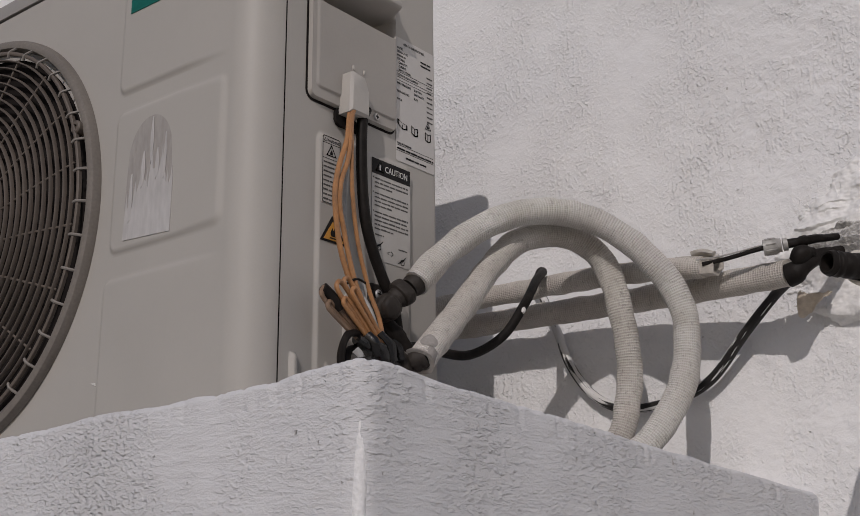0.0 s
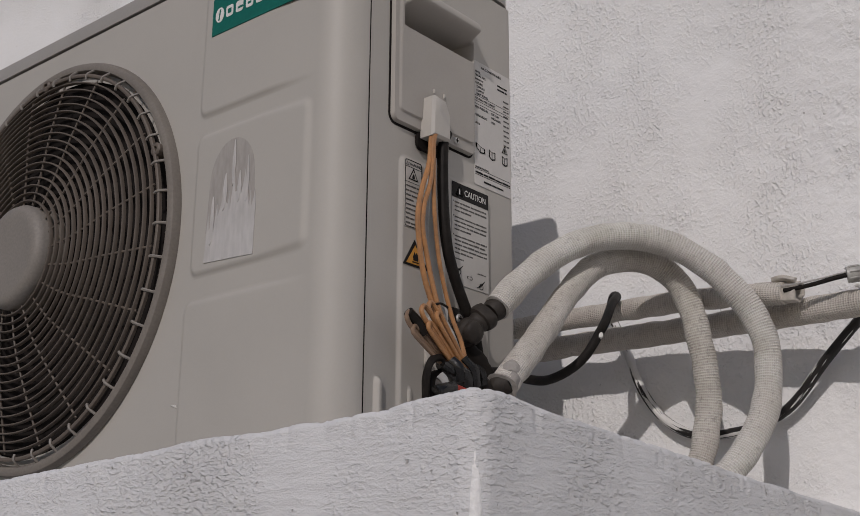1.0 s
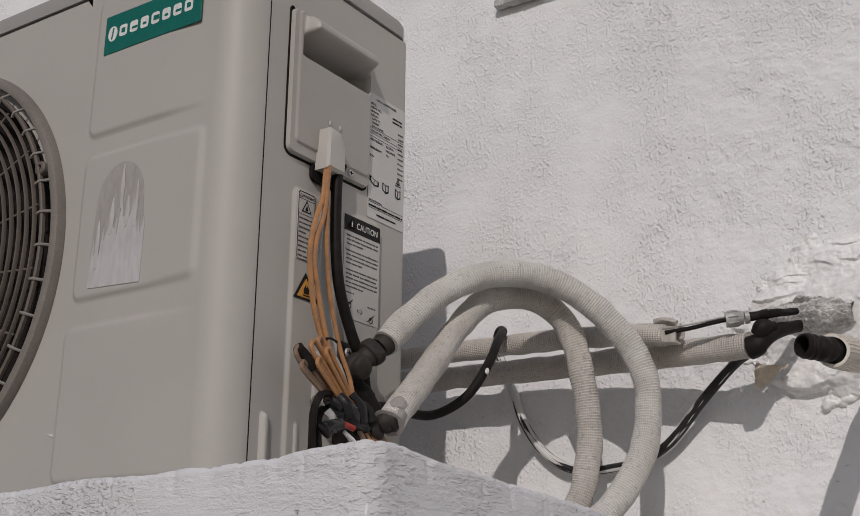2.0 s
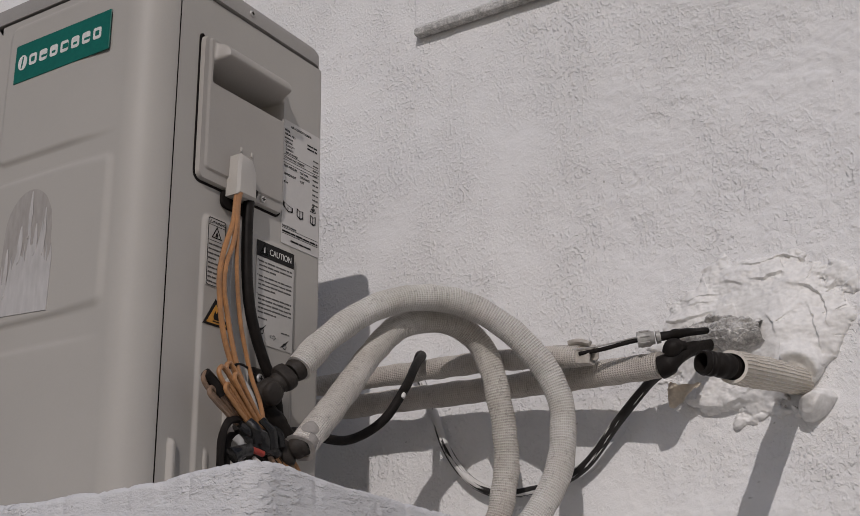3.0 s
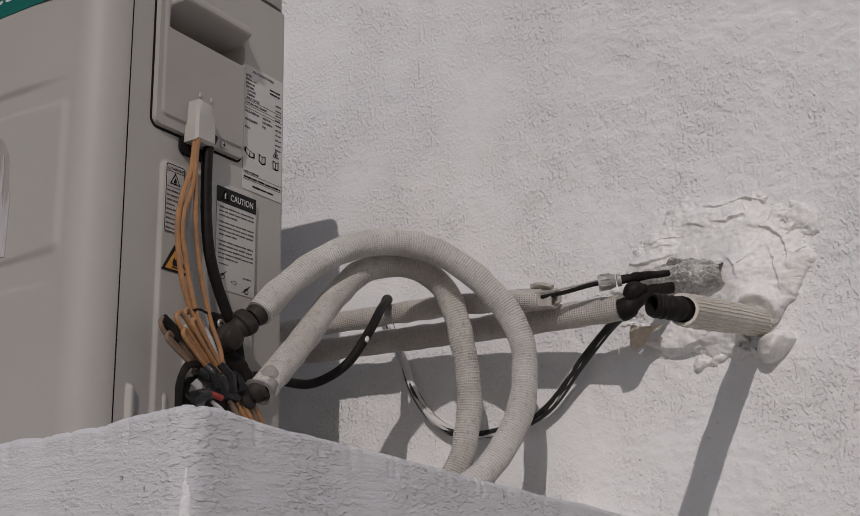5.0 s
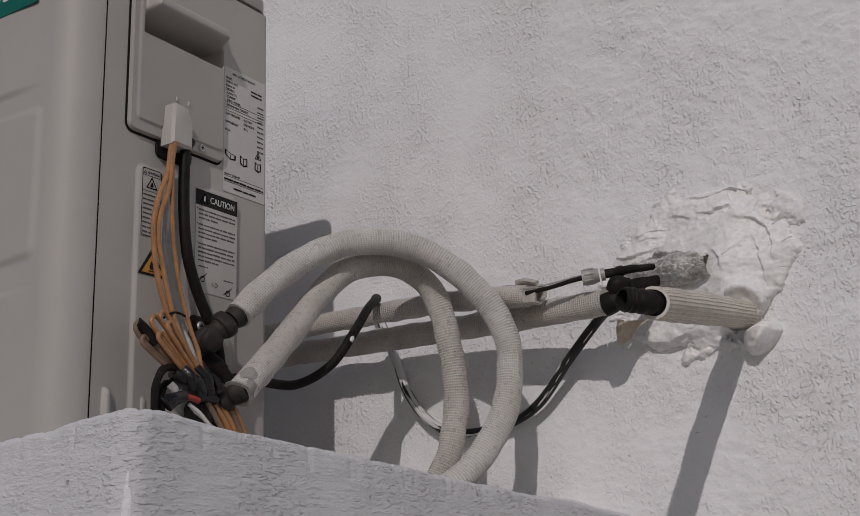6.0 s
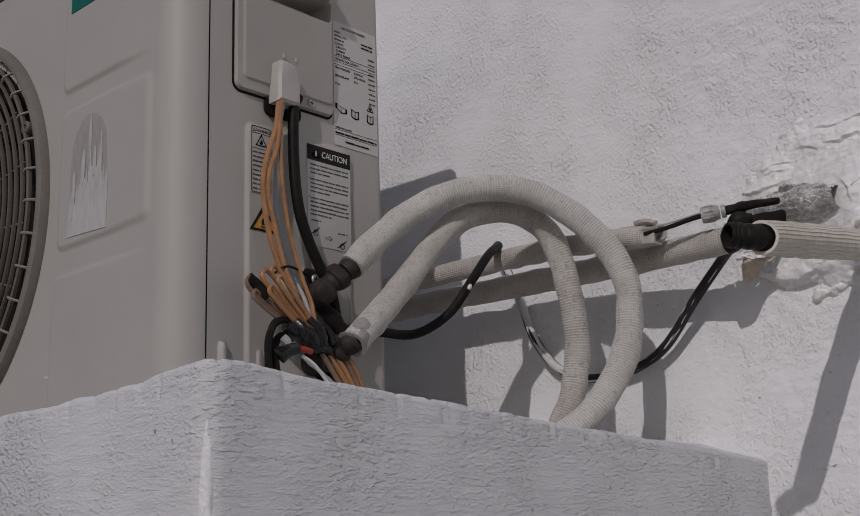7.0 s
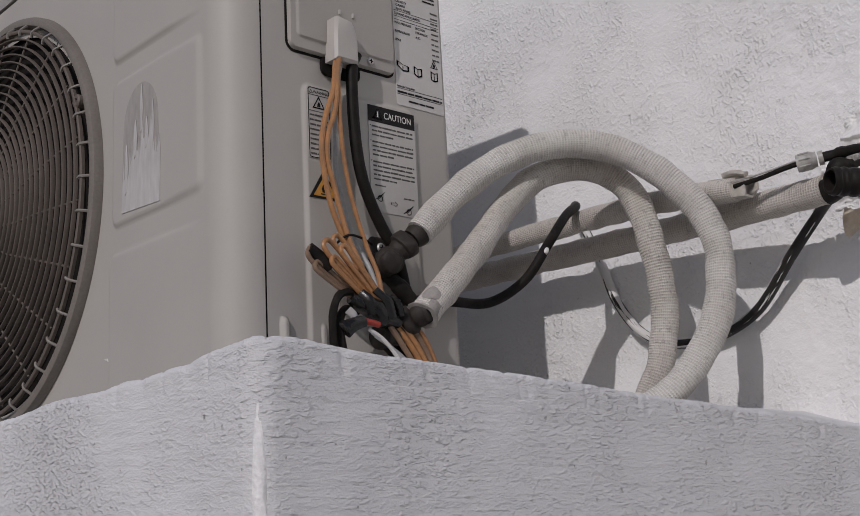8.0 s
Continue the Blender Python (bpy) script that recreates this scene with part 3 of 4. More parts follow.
# ---- parts on the side of the unit ----
def cover_place(u, v):
    """The service cover, with its raised inner face and hooded finger pull."""
    y, z = -0.5045 + 0.1445 * u, 0.5825 + 0.1745 * v
    h = -0.003 + 0.0085 * raised(y, z, -0.5045, -0.360, 0.5825, 0.757, 0.010, 0.0025)
    h += 0.0022 * raised(y, z, -0.4955, -0.3635, 0.596, 0.7555, 0.006, 0.0025)
    if 0.7000 < z < 0.7500:
        span = raised(y, z, -0.490, -0.366, 0.60, 0.90, 0.001, 0.009)
        t = (0.7500 - z) / 0.0265
        if t < 0.62:
            pull = 0.0175 * math.sqrt(max(0.0, 1 - (1 - t / 0.62) ** 2))
        elif t < 1:
            pull = 0.0175 * math.sqrt(max(0.0, 1 - ((t - 0.62) / 0.38) ** 2)) - 0.034 * ((t - 0.62) / 0.38) ** 2
        else:
            pull = -0.034 * min(1, (z - 0.7000) / 0.003)
        h += pull * span
    return (SX + h, y, z)


cover = part("service_cover", grid(120, 190, cover_place), COVER, unit, "cream plastic service cover with hooded finger pull")
# near-black plates for the shade in the gap along the cover's front and foot
part("cover_gap_shade", slab(rounded(-0.5062, -0.3595, 0.5806, 0.690, 0.011), SX - 0.003, SX + 0.0006, "x"), SHADE_BLACK, unit, smooth=False)
part("cover_gap_shade", slab(rounded(-0.5062, -0.4960, 0.670, 0.7575, 0.006), SX - 0.003, SX + 0.0005, "x"), SHADE_BLACK, unit, smooth=False)
clip = part("cord_clip", slab([(-0.4585, 0.5755), (-0.4265, 0.5755), (-0.4270, 0.605), (-0.4305, 0.617), (-0.434, 0.6225), (-0.453, 0.625), (-0.4565, 0.623), (-0.4580, 0.600)],
                             SX + 0.004, SX + 0.023, "x", 0.003), CLIP, unit, "ivory plastic cord clip")
for y in (-0.440, -0.422):
    part("nib", box(SX + 0.0070, SX + 0.0095, y - 0.0012, y + 0.0012, 0.634, 0.6395, 0.0006), CLIP, unit)


def screw(x, y, z, r, parent, axis="x"):
    """A pan-head screw with a cross slot, facing along x."""
    s = part("screw", lathe([(r, 0.0), (r, 0.0008), (r * 0.8, 0.0020), (0.0, 0.0024)], (x, y, z), axis, 20), STEEL, parent, "dull steel screw")
    # slot as raised near-black bars, its shade given by colour
    bm = box(x + 0.0019, x + 0.0027, y - r * 0.55, y + r * 0.55, z - r * 0.12, z + r * 0.12)
    box(x + 0.00195, x + 0.00275, y - r * 0.12, y + r * 0.12, z - r * 0.55, z + r * 0.55, bm=bm)
    part("slot", bm, SHADE_BLACK, s, smooth=False)
    return s


screw(SX + 0.0055, -0.398, 0.5915, 0.0045, unit)
screw(SX + 0.0022, -0.424, 0.8195, 0.0042, unit)
screw(SX + 0.0098, -0.398, 0.3830, 0.0055, unit)
# uncut: a near-black plate gives the shade of the cord hole
part("cord_hole_shade", slab(rounded(-0.463, -0.412, 0.563, 0.584, 0.008), SX + 0.0006, SX + 0.0045, "x"), SHADE_BLACK, unit)


# ---- labels ----
def plate(parent, name, y0, y1, z0, z1, x, mat, label="", r=0.0015):
    return part(name, slab(rounded(y0, y1, z0, z1, r, 3), x, x + 0.0006, "x"), mat, parent, label, smooth=False)


def bars(parent, y0, y1, z, size, x, mat, seed, count=None):
    """A line of writing too small to read: word-long strokes from y0 to y1."""
    rnd = random.Random(seed)
    bm, y = bmesh.new(), y0
    while y < y1 - size * 0.6:
        w = min(size * rnd.uniform(1.4, 4.6), y1 - y)
        box(x, x + 0.0003, y, y + w, z, z + size * rnd.uniform(0.52, 0.68), bm=bm)
        y += w + size * 0.38
    return tagged(part("line", bm, mat, parent, smooth=False), kind="stuff")


def words(parent, text, y, z, size, x, mat, width=None):
    """Readable lettering on the side of the unit, its left foot at (y, z)."""
    cu = bpy.data.curves.new("lettering", "FONT")
    cu.body, cu.size, cu.extrude = text, size, 0.0001
    tmp = new("lettering", cu)
    me = bpy.data.meshes.new_from_object(tmp)
    bpy.data.objects.remove(tmp), bpy.data.curves.remove(cu)
    wide = max(v.co.x for v in me.vertices)
    k = width / wide if width else 1.0
    for v in me.vertices:
        v.co = (x + 0.0001 + v.co.z, y + v.co.x * k, z + v.co.y)
    me.materials.append(mat)
    ob = under(new("lettering", me), parent)
    return ob


def frame_of(parent, name, outline, inner, x, mat, up=0.0003):
    """A drawn outline: the band between two loops of the same length."""
    bm = bmesh.new()
    a = [bm.verts.new((x + up, *p)) for p in outline]
    b = [bm.verts.new((x + up, *p)) for p in inner]
    for k in range(len(a)):
        q = (k + 1) % len(a)
        bm.faces.new((a[k], a[q], b[q], b[k]))
    bmesh.ops.solidify(bm, geom=bm.faces[:], thickness=0.0002)
    return part(name, bm, mat, parent, smooth=False)


def shrink(outline, k):
    cu, cv = sum(p[0] for p in outline) / len(outline), sum(p[1] for p in outline) / len(outline)
    return [(cu + (u - cu) * k, cv + (v - cv) * k) for u, v in outline]


def triangle(cy, cz, s):
    return [(cy, cz + s * 0.62), (cy - s * 0.56, cz - s * 0.34), (cy + s * 0.56, cz - s * 0.34)]


RX = SX + 0.0036
caution = plate(unit, "caution_label", -0.4030, -0.3370, 0.4240, 0.5425, RX, PAPER, "grey-white caution label with black heading")
head = part("heading", slab([(-0.4030, 0.5243), (-0.3370, 0.5243), (-0.3370, 0.5425), (-0.4030, 0.5425)], RX + 0.0004, RX + 0.0009, "x"), INK, caution, smooth=False)
words(caution, "CAUTION", -0.3815, 0.5298, 0.0105, RX + 0.0010, WHITE, 0.039)
frame_of(caution, "sign", triangle(-0.3900, 0.5320, 0.0125), shrink(triangle(-0.3900, 0.5320, 0.0125), 0.72), RX + 0.0010, WHITE)
part("mark", box(RX + 0.001, RX + 0.0013, -0.3907, -0.3893, 0.5296, 0.5363), WHITE, caution, smooth=False)
row = 0.5181
for k, lines in enumerate((3, 4, 5)):
    plate(caution, "bullet", -0.4010, -0.4000, row + 0.0010, row + 0.0022, RX + 0.0004, INK, r=0.0004)
    for j in range(lines):
        last = j == lines - 1
        bars(caution, -0.3985, -0.3665 if last else -0.3405, row, 0.0029, RX + 0.0005, INK_SOFT, 40 + 7 * k + j)
        row -= 0.0048
    row -= 0.0030
for y, z in ((-0.3945, 0.4465), (-0.3545, 0.4369)):
    bars(caution, y - 0.003, y + 0.012, z + 0.006, 0.0026, RX + 0.0005, INK_SOFT, int(y * -1000))
    for a in (0, 1, 2):
        part("drawing", tube([(RX + 0.0007, y - 0.004 + a * 0.003, z - 0.010 + a * 0.001), (RX + 0.0007, y + 0.006 + a * 0.002, z - 0.003 + a * 0.0015)], 0.0004, 5, 0.004), INK, caution)
    frame_of(caution, "drawing", rounded(y + 0.000, y + 0.007, z - 0.011, z - 0.004, 0.003), rounded(y + 0.001, y + 0.006, z - 0.010, z - 0.005, 0.002), RX + 0.0006, INK)
frame_of(caution, "drawing", [(-0.3765, 0.4369), (-0.3705, 0.4369), (-0.3705, 0.4388), (-0.3665, 0.4355), (-0.3705, 0.4321), (-0.3705, 0.4340), (-0.3765, 0.4340)],
         shrink([(-0.3765, 0.4369), (-0.3705, 0.4369), (-0.3705, 0.4388), (-0.3665, 0.4355), (-0.3705, 0.4321), (-0.3705, 0.4340), (-0.3765, 0.4340)], 0.8), RX + 0.0006, INK)

warning = plate(unit, "warning_label", -0.4830, -0.4550, 0.4690, 0.5455, RX, PAPER, "small grey-white warning label with thin black frame")
frame_of(warning, "frame", rounded(-0.4827, -0.4553, 0.4695, 0.5453, 0.003), rounded(-0.4818, -0.4562, 0.4703, 0.5444, 0.0025), RX + 0.0006, INK)
words(warning, "WARNING", -0.4758, 0.5391, 0.0045, RX + 0.0007, INK, 0.0195)
frame_of(warning, "sign", triangle(-0.4787, 0.5401, 0.0045), shrink(triangle(-0.4787, 0.5401, 0.0045), 0.6), RX + 0.0006, INK)
part("rule", box(RX + 0.0006, RX + 0.0009, -0.4820, -0.4560, 0.5369, 0.5374), INK, warning, smooth=False)
frame_of(warning, "sign", triangle(-0.4690, 0.5278, 0.0145), shrink(triangle(-0.4690, 0.5278, 0.0145), 0.72), RX + 0.0006, INK)
part("flame", slab([(-0.4709, 0.5250), (-0.4671, 0.5250), (-0.4669, 0.5278), (-0.4685, 0.5309), (-0.4707, 0.5273)], RX + 0.0006, RX + 0.0009, "x"), INK, warning, smooth=False)
part("rule", box(RX + 0.0006, RX + 0.0009, -0.4820, -0.4560, 0.5196, 0.5200), INK, warning, smooth=False)
for k in range(9):
    bars(warning, -0.4806, -0.4574 if k % 4 != 3 else -0.4671, 0.5145 - 0.0052 * k, 0.0028, RX + 0.0006, INK_SOFT, 90 + k)

flame = part("flammable_label", slab([(-0.4658, 0.4570), (-0.4840, 0.4272), (-0.4430, 0.4272)], RX, RX + 0.0006, "x"), INK, unit, "amber flammable-gas triangle with black border", smooth=False)
part("field", slab([(-0.4652, 0.4508), (-0.4790, 0.4297), (-0.4483, 0.4297)], RX + 0.0005, RX + 0.0010, "x"), AMBER, flame, smooth=False)
part("symbol", slab([(-0.4680, 0.4338), (-0.4610, 0.4338), (-0.4601, 0.4384), (-0.4632, 0.4433), (-0.4645, 0.4400), (-0.4663, 0.4433), (-0.4689, 0.4376)], RX + 0.0009, RX + 0.0013, "x"), INK, flame, smooth=False)
part("symbol", box(RX + 0.0009, RX + 0.0013, -0.4698, -0.4592, 0.4313, 0.4326), INK, flame, smooth=False)

NX = SX + 0.0002
spec = plate(unit, "rating_label", -0.3575, -0.2870, 0.5530, 0.7105, NX, PAPER_W, "white rating label with small black print")
words(spec, "AIR CONDITIONER", -0.3443, 0.7030, 0.0044, NX + 0.0007, INK, 0.0400)
rows_ = (("MODEL", 0.6955), ("SERIAL NO.", 0.6908), ("", 0.6861), ("COOLING", 0.6809), ("CAPACITY", 0.6762), ("CURRENT", 0.6715), ("INPUT POWER", 0.6668),
         ("COOLING MAX CURRENT", 0.6607), ("MAX PRESSURE", 0.6496), ("REFRIGERANT", 0.6393), ("IPX4", 0.6290))
for k, (text, z) in enumerate(rows_):
    inset = 0.0035 if text in ("CAPACITY", "CURRENT", "INPUT POWER") else 0.001
    if text:
        words(spec, text, -0.3564 + inset, z, 0.0040, NX + 0.0007, INK, len(text) * 0.00205)
    else:
        bars(spec, -0.3554, -0.3401, z, 0.0032, NX + 0.0007, INK_SOFT, 300)
    if k < 2:
        bars(spec, -0.3117, -0.2928, z - 0.004, 0.0034, NX + 0.0007, INK, 310 + k)
words(spec, "SUCTION", -0.3244, 0.6496, 0.0040, NX + 0.0007, INK, 0.0150)
words(spec, "DISCHARGE", -0.3244, 0.6444, 0.0040, NX + 0.0007, INK, 0.0185)
words(spec, "R32", -0.3244, 0.6384, 0.0040, NX + 0.0007, INK, 0.0070)
for k in range(10):
    bars(spec, -0.3002, -0.2896, 0.6745 - 0.0064 * k, 0.0028, NX + 0.0007, INK_SOFT, 330 + k)
for z in (0.6655, 0.6586, 0.6547):
    part("rule", box(NX + 0.0006, NX + 0.0009, -0.3564, -0.2886, z, z + 0.0004), INK, spec, smooth=False)


def book(y, z, w, h, lean):
    """An open book in outline."""
    o = [(y, z + h + lean), (y + w / 2, z + h * 0.8 + lean / 2), (y + w, z + h), (y + w, z), (y + w / 2, z - h * 0.2), (y, z + lean)]
    frame_of(spec, "symbol", o, shrink(o, 0.74), NX + 0.0007, INK)
    part("symbol", box(NX + 0.0007, NX + 0.0010, y + w / 2 - 0.0004, y + w / 2 + 0.0004, z - h * 0.1, z + h * 0.8), INK, spec, smooth=False)


book(-0.3554, 0.5949, 0.0180, 0.0060, 0.0045), book(-0.3301, 0.5930, 0.0125, 0.0100, 0.0010), book(-0.3044, 0.5930, 0.0110, 0.0105, 0.0)
frame_of(spec, "symbol", triangle(-0.2986, 0.6110, 0.0105), shrink(triangle(-0.2986, 0.6110, 0.0105), 0.72), NX + 0.0007, INK)
part("symbol", slab([(-0.3002, 0.6091), (-0.2970, 0.6091), (-0.2970, 0.6115), (-0.2986, 0.6137), (-0.3002, 0.6110)], NX + 0.0007, NX + 0.0010, "x"), INK, spec, smooth=False)
words(spec, "MADE IN THAILAND", -0.3559, 0.5740, 0.0033, NX + 0.0007, INK, 0.0260)
part("rule", box(NX + 0.0006, NX + 0.0009, -0.3564, -0.2886, 0.5726, 0.5730), INK, spec, smooth=False)
bars(spec, -0.3559, -0.2891, 0.5674, 0.0033, NX + 0.0007, INK, 350)
part("rule", box(NX + 0.0006, NX + 0.0009, -0.3564, -0.2886, 0.5656, 0.5661), INK, spec, smooth=False)
bars(spec, -0.3401, -0.3023, 0.5584, 0.0035, NX + 0.0007, INK, 351)

# badge on the front: plain shapes
PY = FY - 0.0033
badge = part("badge", slab([(-0.2125, 0.7205), (-0.0608, 0.7205), (-0.0594, 0.7220), (-0.0594, 0.7690), (-0.2112, 0.7690), (-0.2125, 0.7675)], PY, PY - 0.0012, "y", 0.0003), GREEN, unit, "dark green badge with white block shapes", smooth=False)
disc = [(-0.1994 + 0.0075 * math.cos(radians(a)), 0.7447 + 0.0095 * math.sin(radians(a))) for a in range(0, 360, 15)]
part("mark", slab(disc, PY - 0.0010, PY - 0.0015, "y"), WHITE, badge, smooth=False)
part("mark", slab([(-0.2015, 0.7377), (-0.1994, 0.7377), (-0.1973, 0.7518), (-0.1994, 0.7518)], PY - 0.0014, PY - 0.0018, "y"), GREEN, badge, smooth=False)
for k in range(7):
    x = -0.1883 + k * 0.0172
    part("mark", slab(rounded(x, x + 0.0125, 0.7377, 0.7518, 0.003, 4), PY - 0.0010, PY - 0.0015, "y"), WHITE, badge, smooth=False)
    part("mark", slab(rounded(x + 0.0035, x + 0.0125 - (0.0 if k % 2 else 0.0030), 0.7417, 0.7447 if k % 3 else 0.7478, 0.001, 3), PY - 0.0014, PY - 0.0017, "y"), GREEN, badge, smooth=False)

# torn sticker and its residue on the front
residue = [(-0.2020, 0.4766)] + [(-0.1620 + 0.037 * math.cos(radians(a)), 0.5335 + 0.047 * math.sin(radians(a))) for a in range(176, -6, -9)] + [(-0.1210, 0.4766)]
part("glue_residue", slab(residue, PY, PY - 0.0004, "y"), RESIDUE, unit, "grey glue left by a torn sticker", smooth=False)
rnd = random.Random(4)
torn = [(-0.2015, 0.4431), (-0.1215, 0.4389)]
x = -0.1204
while x > -0.2020:
    tip = 0.500 + 0.055 * max(0.0, 1 - abs(x + 0.146) / 0.045) * rnd.uniform(0.3, 1.1)
    torn += [(x, tip - rnd.uniform(0.012, 0.030)), (x - 0.0018, tip), (x - 0.0034, tip - rnd.uniform(0.004, 0.020))]
    x -= rnd.uniform(0.006, 0.011)
bm = slab(torn, PY - 0.0003, PY - 0.0011, "y")
part("sticker", bm, STICKER, unit, "torn white paper sticker", smooth=False)
for cx, z0, z1, w in ((-0.1912, 0.4611, 0.5180, 0.0035), (-0.1718, 0.4973, 0.5407, 0.0040), (-0.1588, 0.5231, 0.5779, 0.0030), (-0.1480, 0.5025, 0.5386, 0.0034), (-0.1350, 0.500, 0.5541, 0.0026)):
    part("sticker_shred", slab([(cx - w * 0.5, z0), (cx + w * 0.4, z0 + 0.003), (cx + w, (z0 + z1) / 2), (cx + w * 0.3, z1), (cx - w * 0.4, z1 - 0.006), (cx - w * 0.9, (z0 + z1) / 2)],
                               PY - 0.0008, PY - 0.0018, "y", 0.0006), STICKER, unit, smooth=False)
part("chip", slab([(-0.2465, 0.2915), (-0.2415, 0.2900), (-0.2365, 0.2880), (-0.2380, 0.2915)], FY, FY - 0.0012, "y"), WHITE, unit, smooth=False)

# ---- service valves ----
bracket = part("valve_bracket", slab([(-0.4485, 0.224), (-0.345, 0.224), (-0.345, 0.372), (-0.360, 0.392), (-0.420, 0.396), (-0.4485, 0.372)], SX + 0.0005, SX + 0.0075, "x", 0.001), PANEL, unit)
part("tab", slab(rounded(-0.414, -0.386, 0.354, 0.395, 0.008), SX + 0.004, SX + 0.0095, "x", 0.002), TAPE, unit, "brown-black valve tab")


def wrapped(a, b, r, name, parent, seed):
    """A fitting bound round with tape: a lumpy barrel between two places."""
    a, b = Vector(a), Vector(b)
    return part(name, tube([a, a.lerp(b, 0.3), a.lerp(b, 0.7), b], lambda s: r * (0.80 + 0.20 * math.sin(math.pi * min(1.0, max(0.0, 0.12 + 0.76 * s)))) * math.sqrt(max(0.04, min(1.0, 4 * (s + 0.01), 4 * (1.01 - s)))), 18, 0.0015, 0, 0.0036, seed=seed), TAPE, parent)


for z, mouth, out_ in ((0.362, (0.0435, -0.3690, 0.3985), 0.040), (0.288, (0.0632, -0.3885, 0.3074), 0.044)):
    valve = part("service_valve", tube([(0.004, -0.406, z), (0.018, -0.407, z), (out_ - 0.008, -0.409, z - 0.001), (out_ + 0.002, -0.410, z - 0.002)], lambda s: 0.0105 + 0.0030 * math.sin(math.pi * min(1, s * 1.3)), 16, 0.002, 0, 0.0034, seed=z),
                 TAPE, unit, "tape-wrapped brass service valve")
    wrapped((out_ - 0.010, -0.409, z), (out_ + 0.006, -0.4105, z - 0.003), 0.0125, "valve_cap", valve, 4 + z)
    a = Vector((out_ - 0.014, -0.404, z + 0.004))
    d = Vector(mouth) - a
    part("ball_joint", tube([a - d * 0.20, a, a + d * 0.12, a + d * 0.30], lambda s: 0.004 + 0.0115 * math.sqrt(max(0.0, math.sin(math.pi * (0.08 + 0.84 * s)))), 18, 0.002, 0, 0.0040, seed=3 + z), TAPE, valve)
    part("taped_joint", tube([a + d * 0.2, a + d * 0.45, a + d * 0.75, a + d * 1.12], lambda s: 0.0095 + 0.0022 * math.sin(9 * s), 16, 0.002, 0, 0.0016, seed=7 + z), TAPE, valve)
    wrapped(a + d * 0.30, a + d * 0.72, 0.0150, "flare_nut", valve, 11 + z)
    part("flare_collar", tube([a + d * 0.70, a + d * 0.86, a + d * 1.02], lambda s: 0.0112 + 0.0012 * math.sin(math.pi * s), 16, 0.002, 0, 0.0026, seed=z), TAPE, valve)
    part("service_port", tube([(0.020, -0.402, z - 0.008), (0.028, -0.390, z - 0.024), (0.034, -0.376, z - 0.042)], lambda s: 0.0078 + 0.0012 * (0.4 < s < 0.7), 12, 0.003, 0, 0.0008), BLACK, valve)

# ---- cables ----
def cable(name, points, radius, mat, label, category="cable", group="", sides=9, step=0.004, wobble=0.0):
    return tagged(part(name, tube(points, radius, sides, step, 0.0, wobble), mat), label, category, group)


cable("power_cable", [(0.014, -0.424, 0.590), (0.0145, -0.431, 0.573), (0.0150, -0.4325, 0.532), (0.0150, -0.4300, 0.488), (0.0155, -0.424, 0.453), (0.0160, -0.412, 0.423), (0.0165, -0.397, 0.397), (0.018, -0.384, 0.376), (0.019, -0.374, 0.330), (0.022, -0.370, 0.250)],
      0.0062, BLACK, "thick black power cable hanging from the cord clip", sides=14, step=0.003)
G = "orange wires of the unit"
cable("orange_wire", [(0.014, -0.449, 0.588), (0.018, -0.456, 0.570), (0.020, -0.4615, 0.541), (0.020, -0.473, 0.509), (0.020, -0.479, 0.479), (0.020, -0.4765, 0.448), (0.020, -0.4700, 0.418), (0.022, -0.461, 0.392), (0.026, -0.453, 0.372), (0.034, -0.445, 0.345), (0.041, -0.438, 0.320)],
      0.0030, ORANGE, "orange sheathed control wire bowed beside the cable", "wire", G)
cable("orange_wire", [(0.018, -0.448, 0.588), (0.021, -0.455, 0.570), (0.022, -0.4580, 0.545), (0.022, -0.4620, 0.517), (0.022, -0.4720, 0.490), (0.022, -0.4735, 0.462), (0.022, -0.4665, 0.436), (0.024, -0.461, 0.410), (0.028, -0.454, 0.380), (0.036, -0.444, 0.348), (0.042, -0.436, 0.320)],
      0.0028, ORANGE, "orange sheathed control wire bowed beside the cable", "wire", G)
cable("orange_wire", [(0.020, -0.446, 0.588), (0.021, -0.4545, 0.568), (0.022, -0.456, 0.525), (0.022, -0.4545, 0.485), (0.022, -0.4480, 0.442), (0.023, -0.4400, 0.410), (0.026, -0.430, 0.376), (0.034, -0.425, 0.350), (0.043, -0.427, 0.322)],
      0.0024, ORANGE, "straight orange sheathed control wire", "wire", G)
cable("grey_wire", [(0.012, -0.440, 0.588), (0.012, -0.448, 0.560), (0.012, -0.455, 0.490), (0.012, -0.455, 0.455), (0.013, -0.447, 0.415), (0.015, -0.437, 0.384), (0.026, -0.428, 0.355), (0.036, -0.424, 0.322)], 0.0028, GREYWIRE, "pale grey flat wire behind the orange wires", "wire")


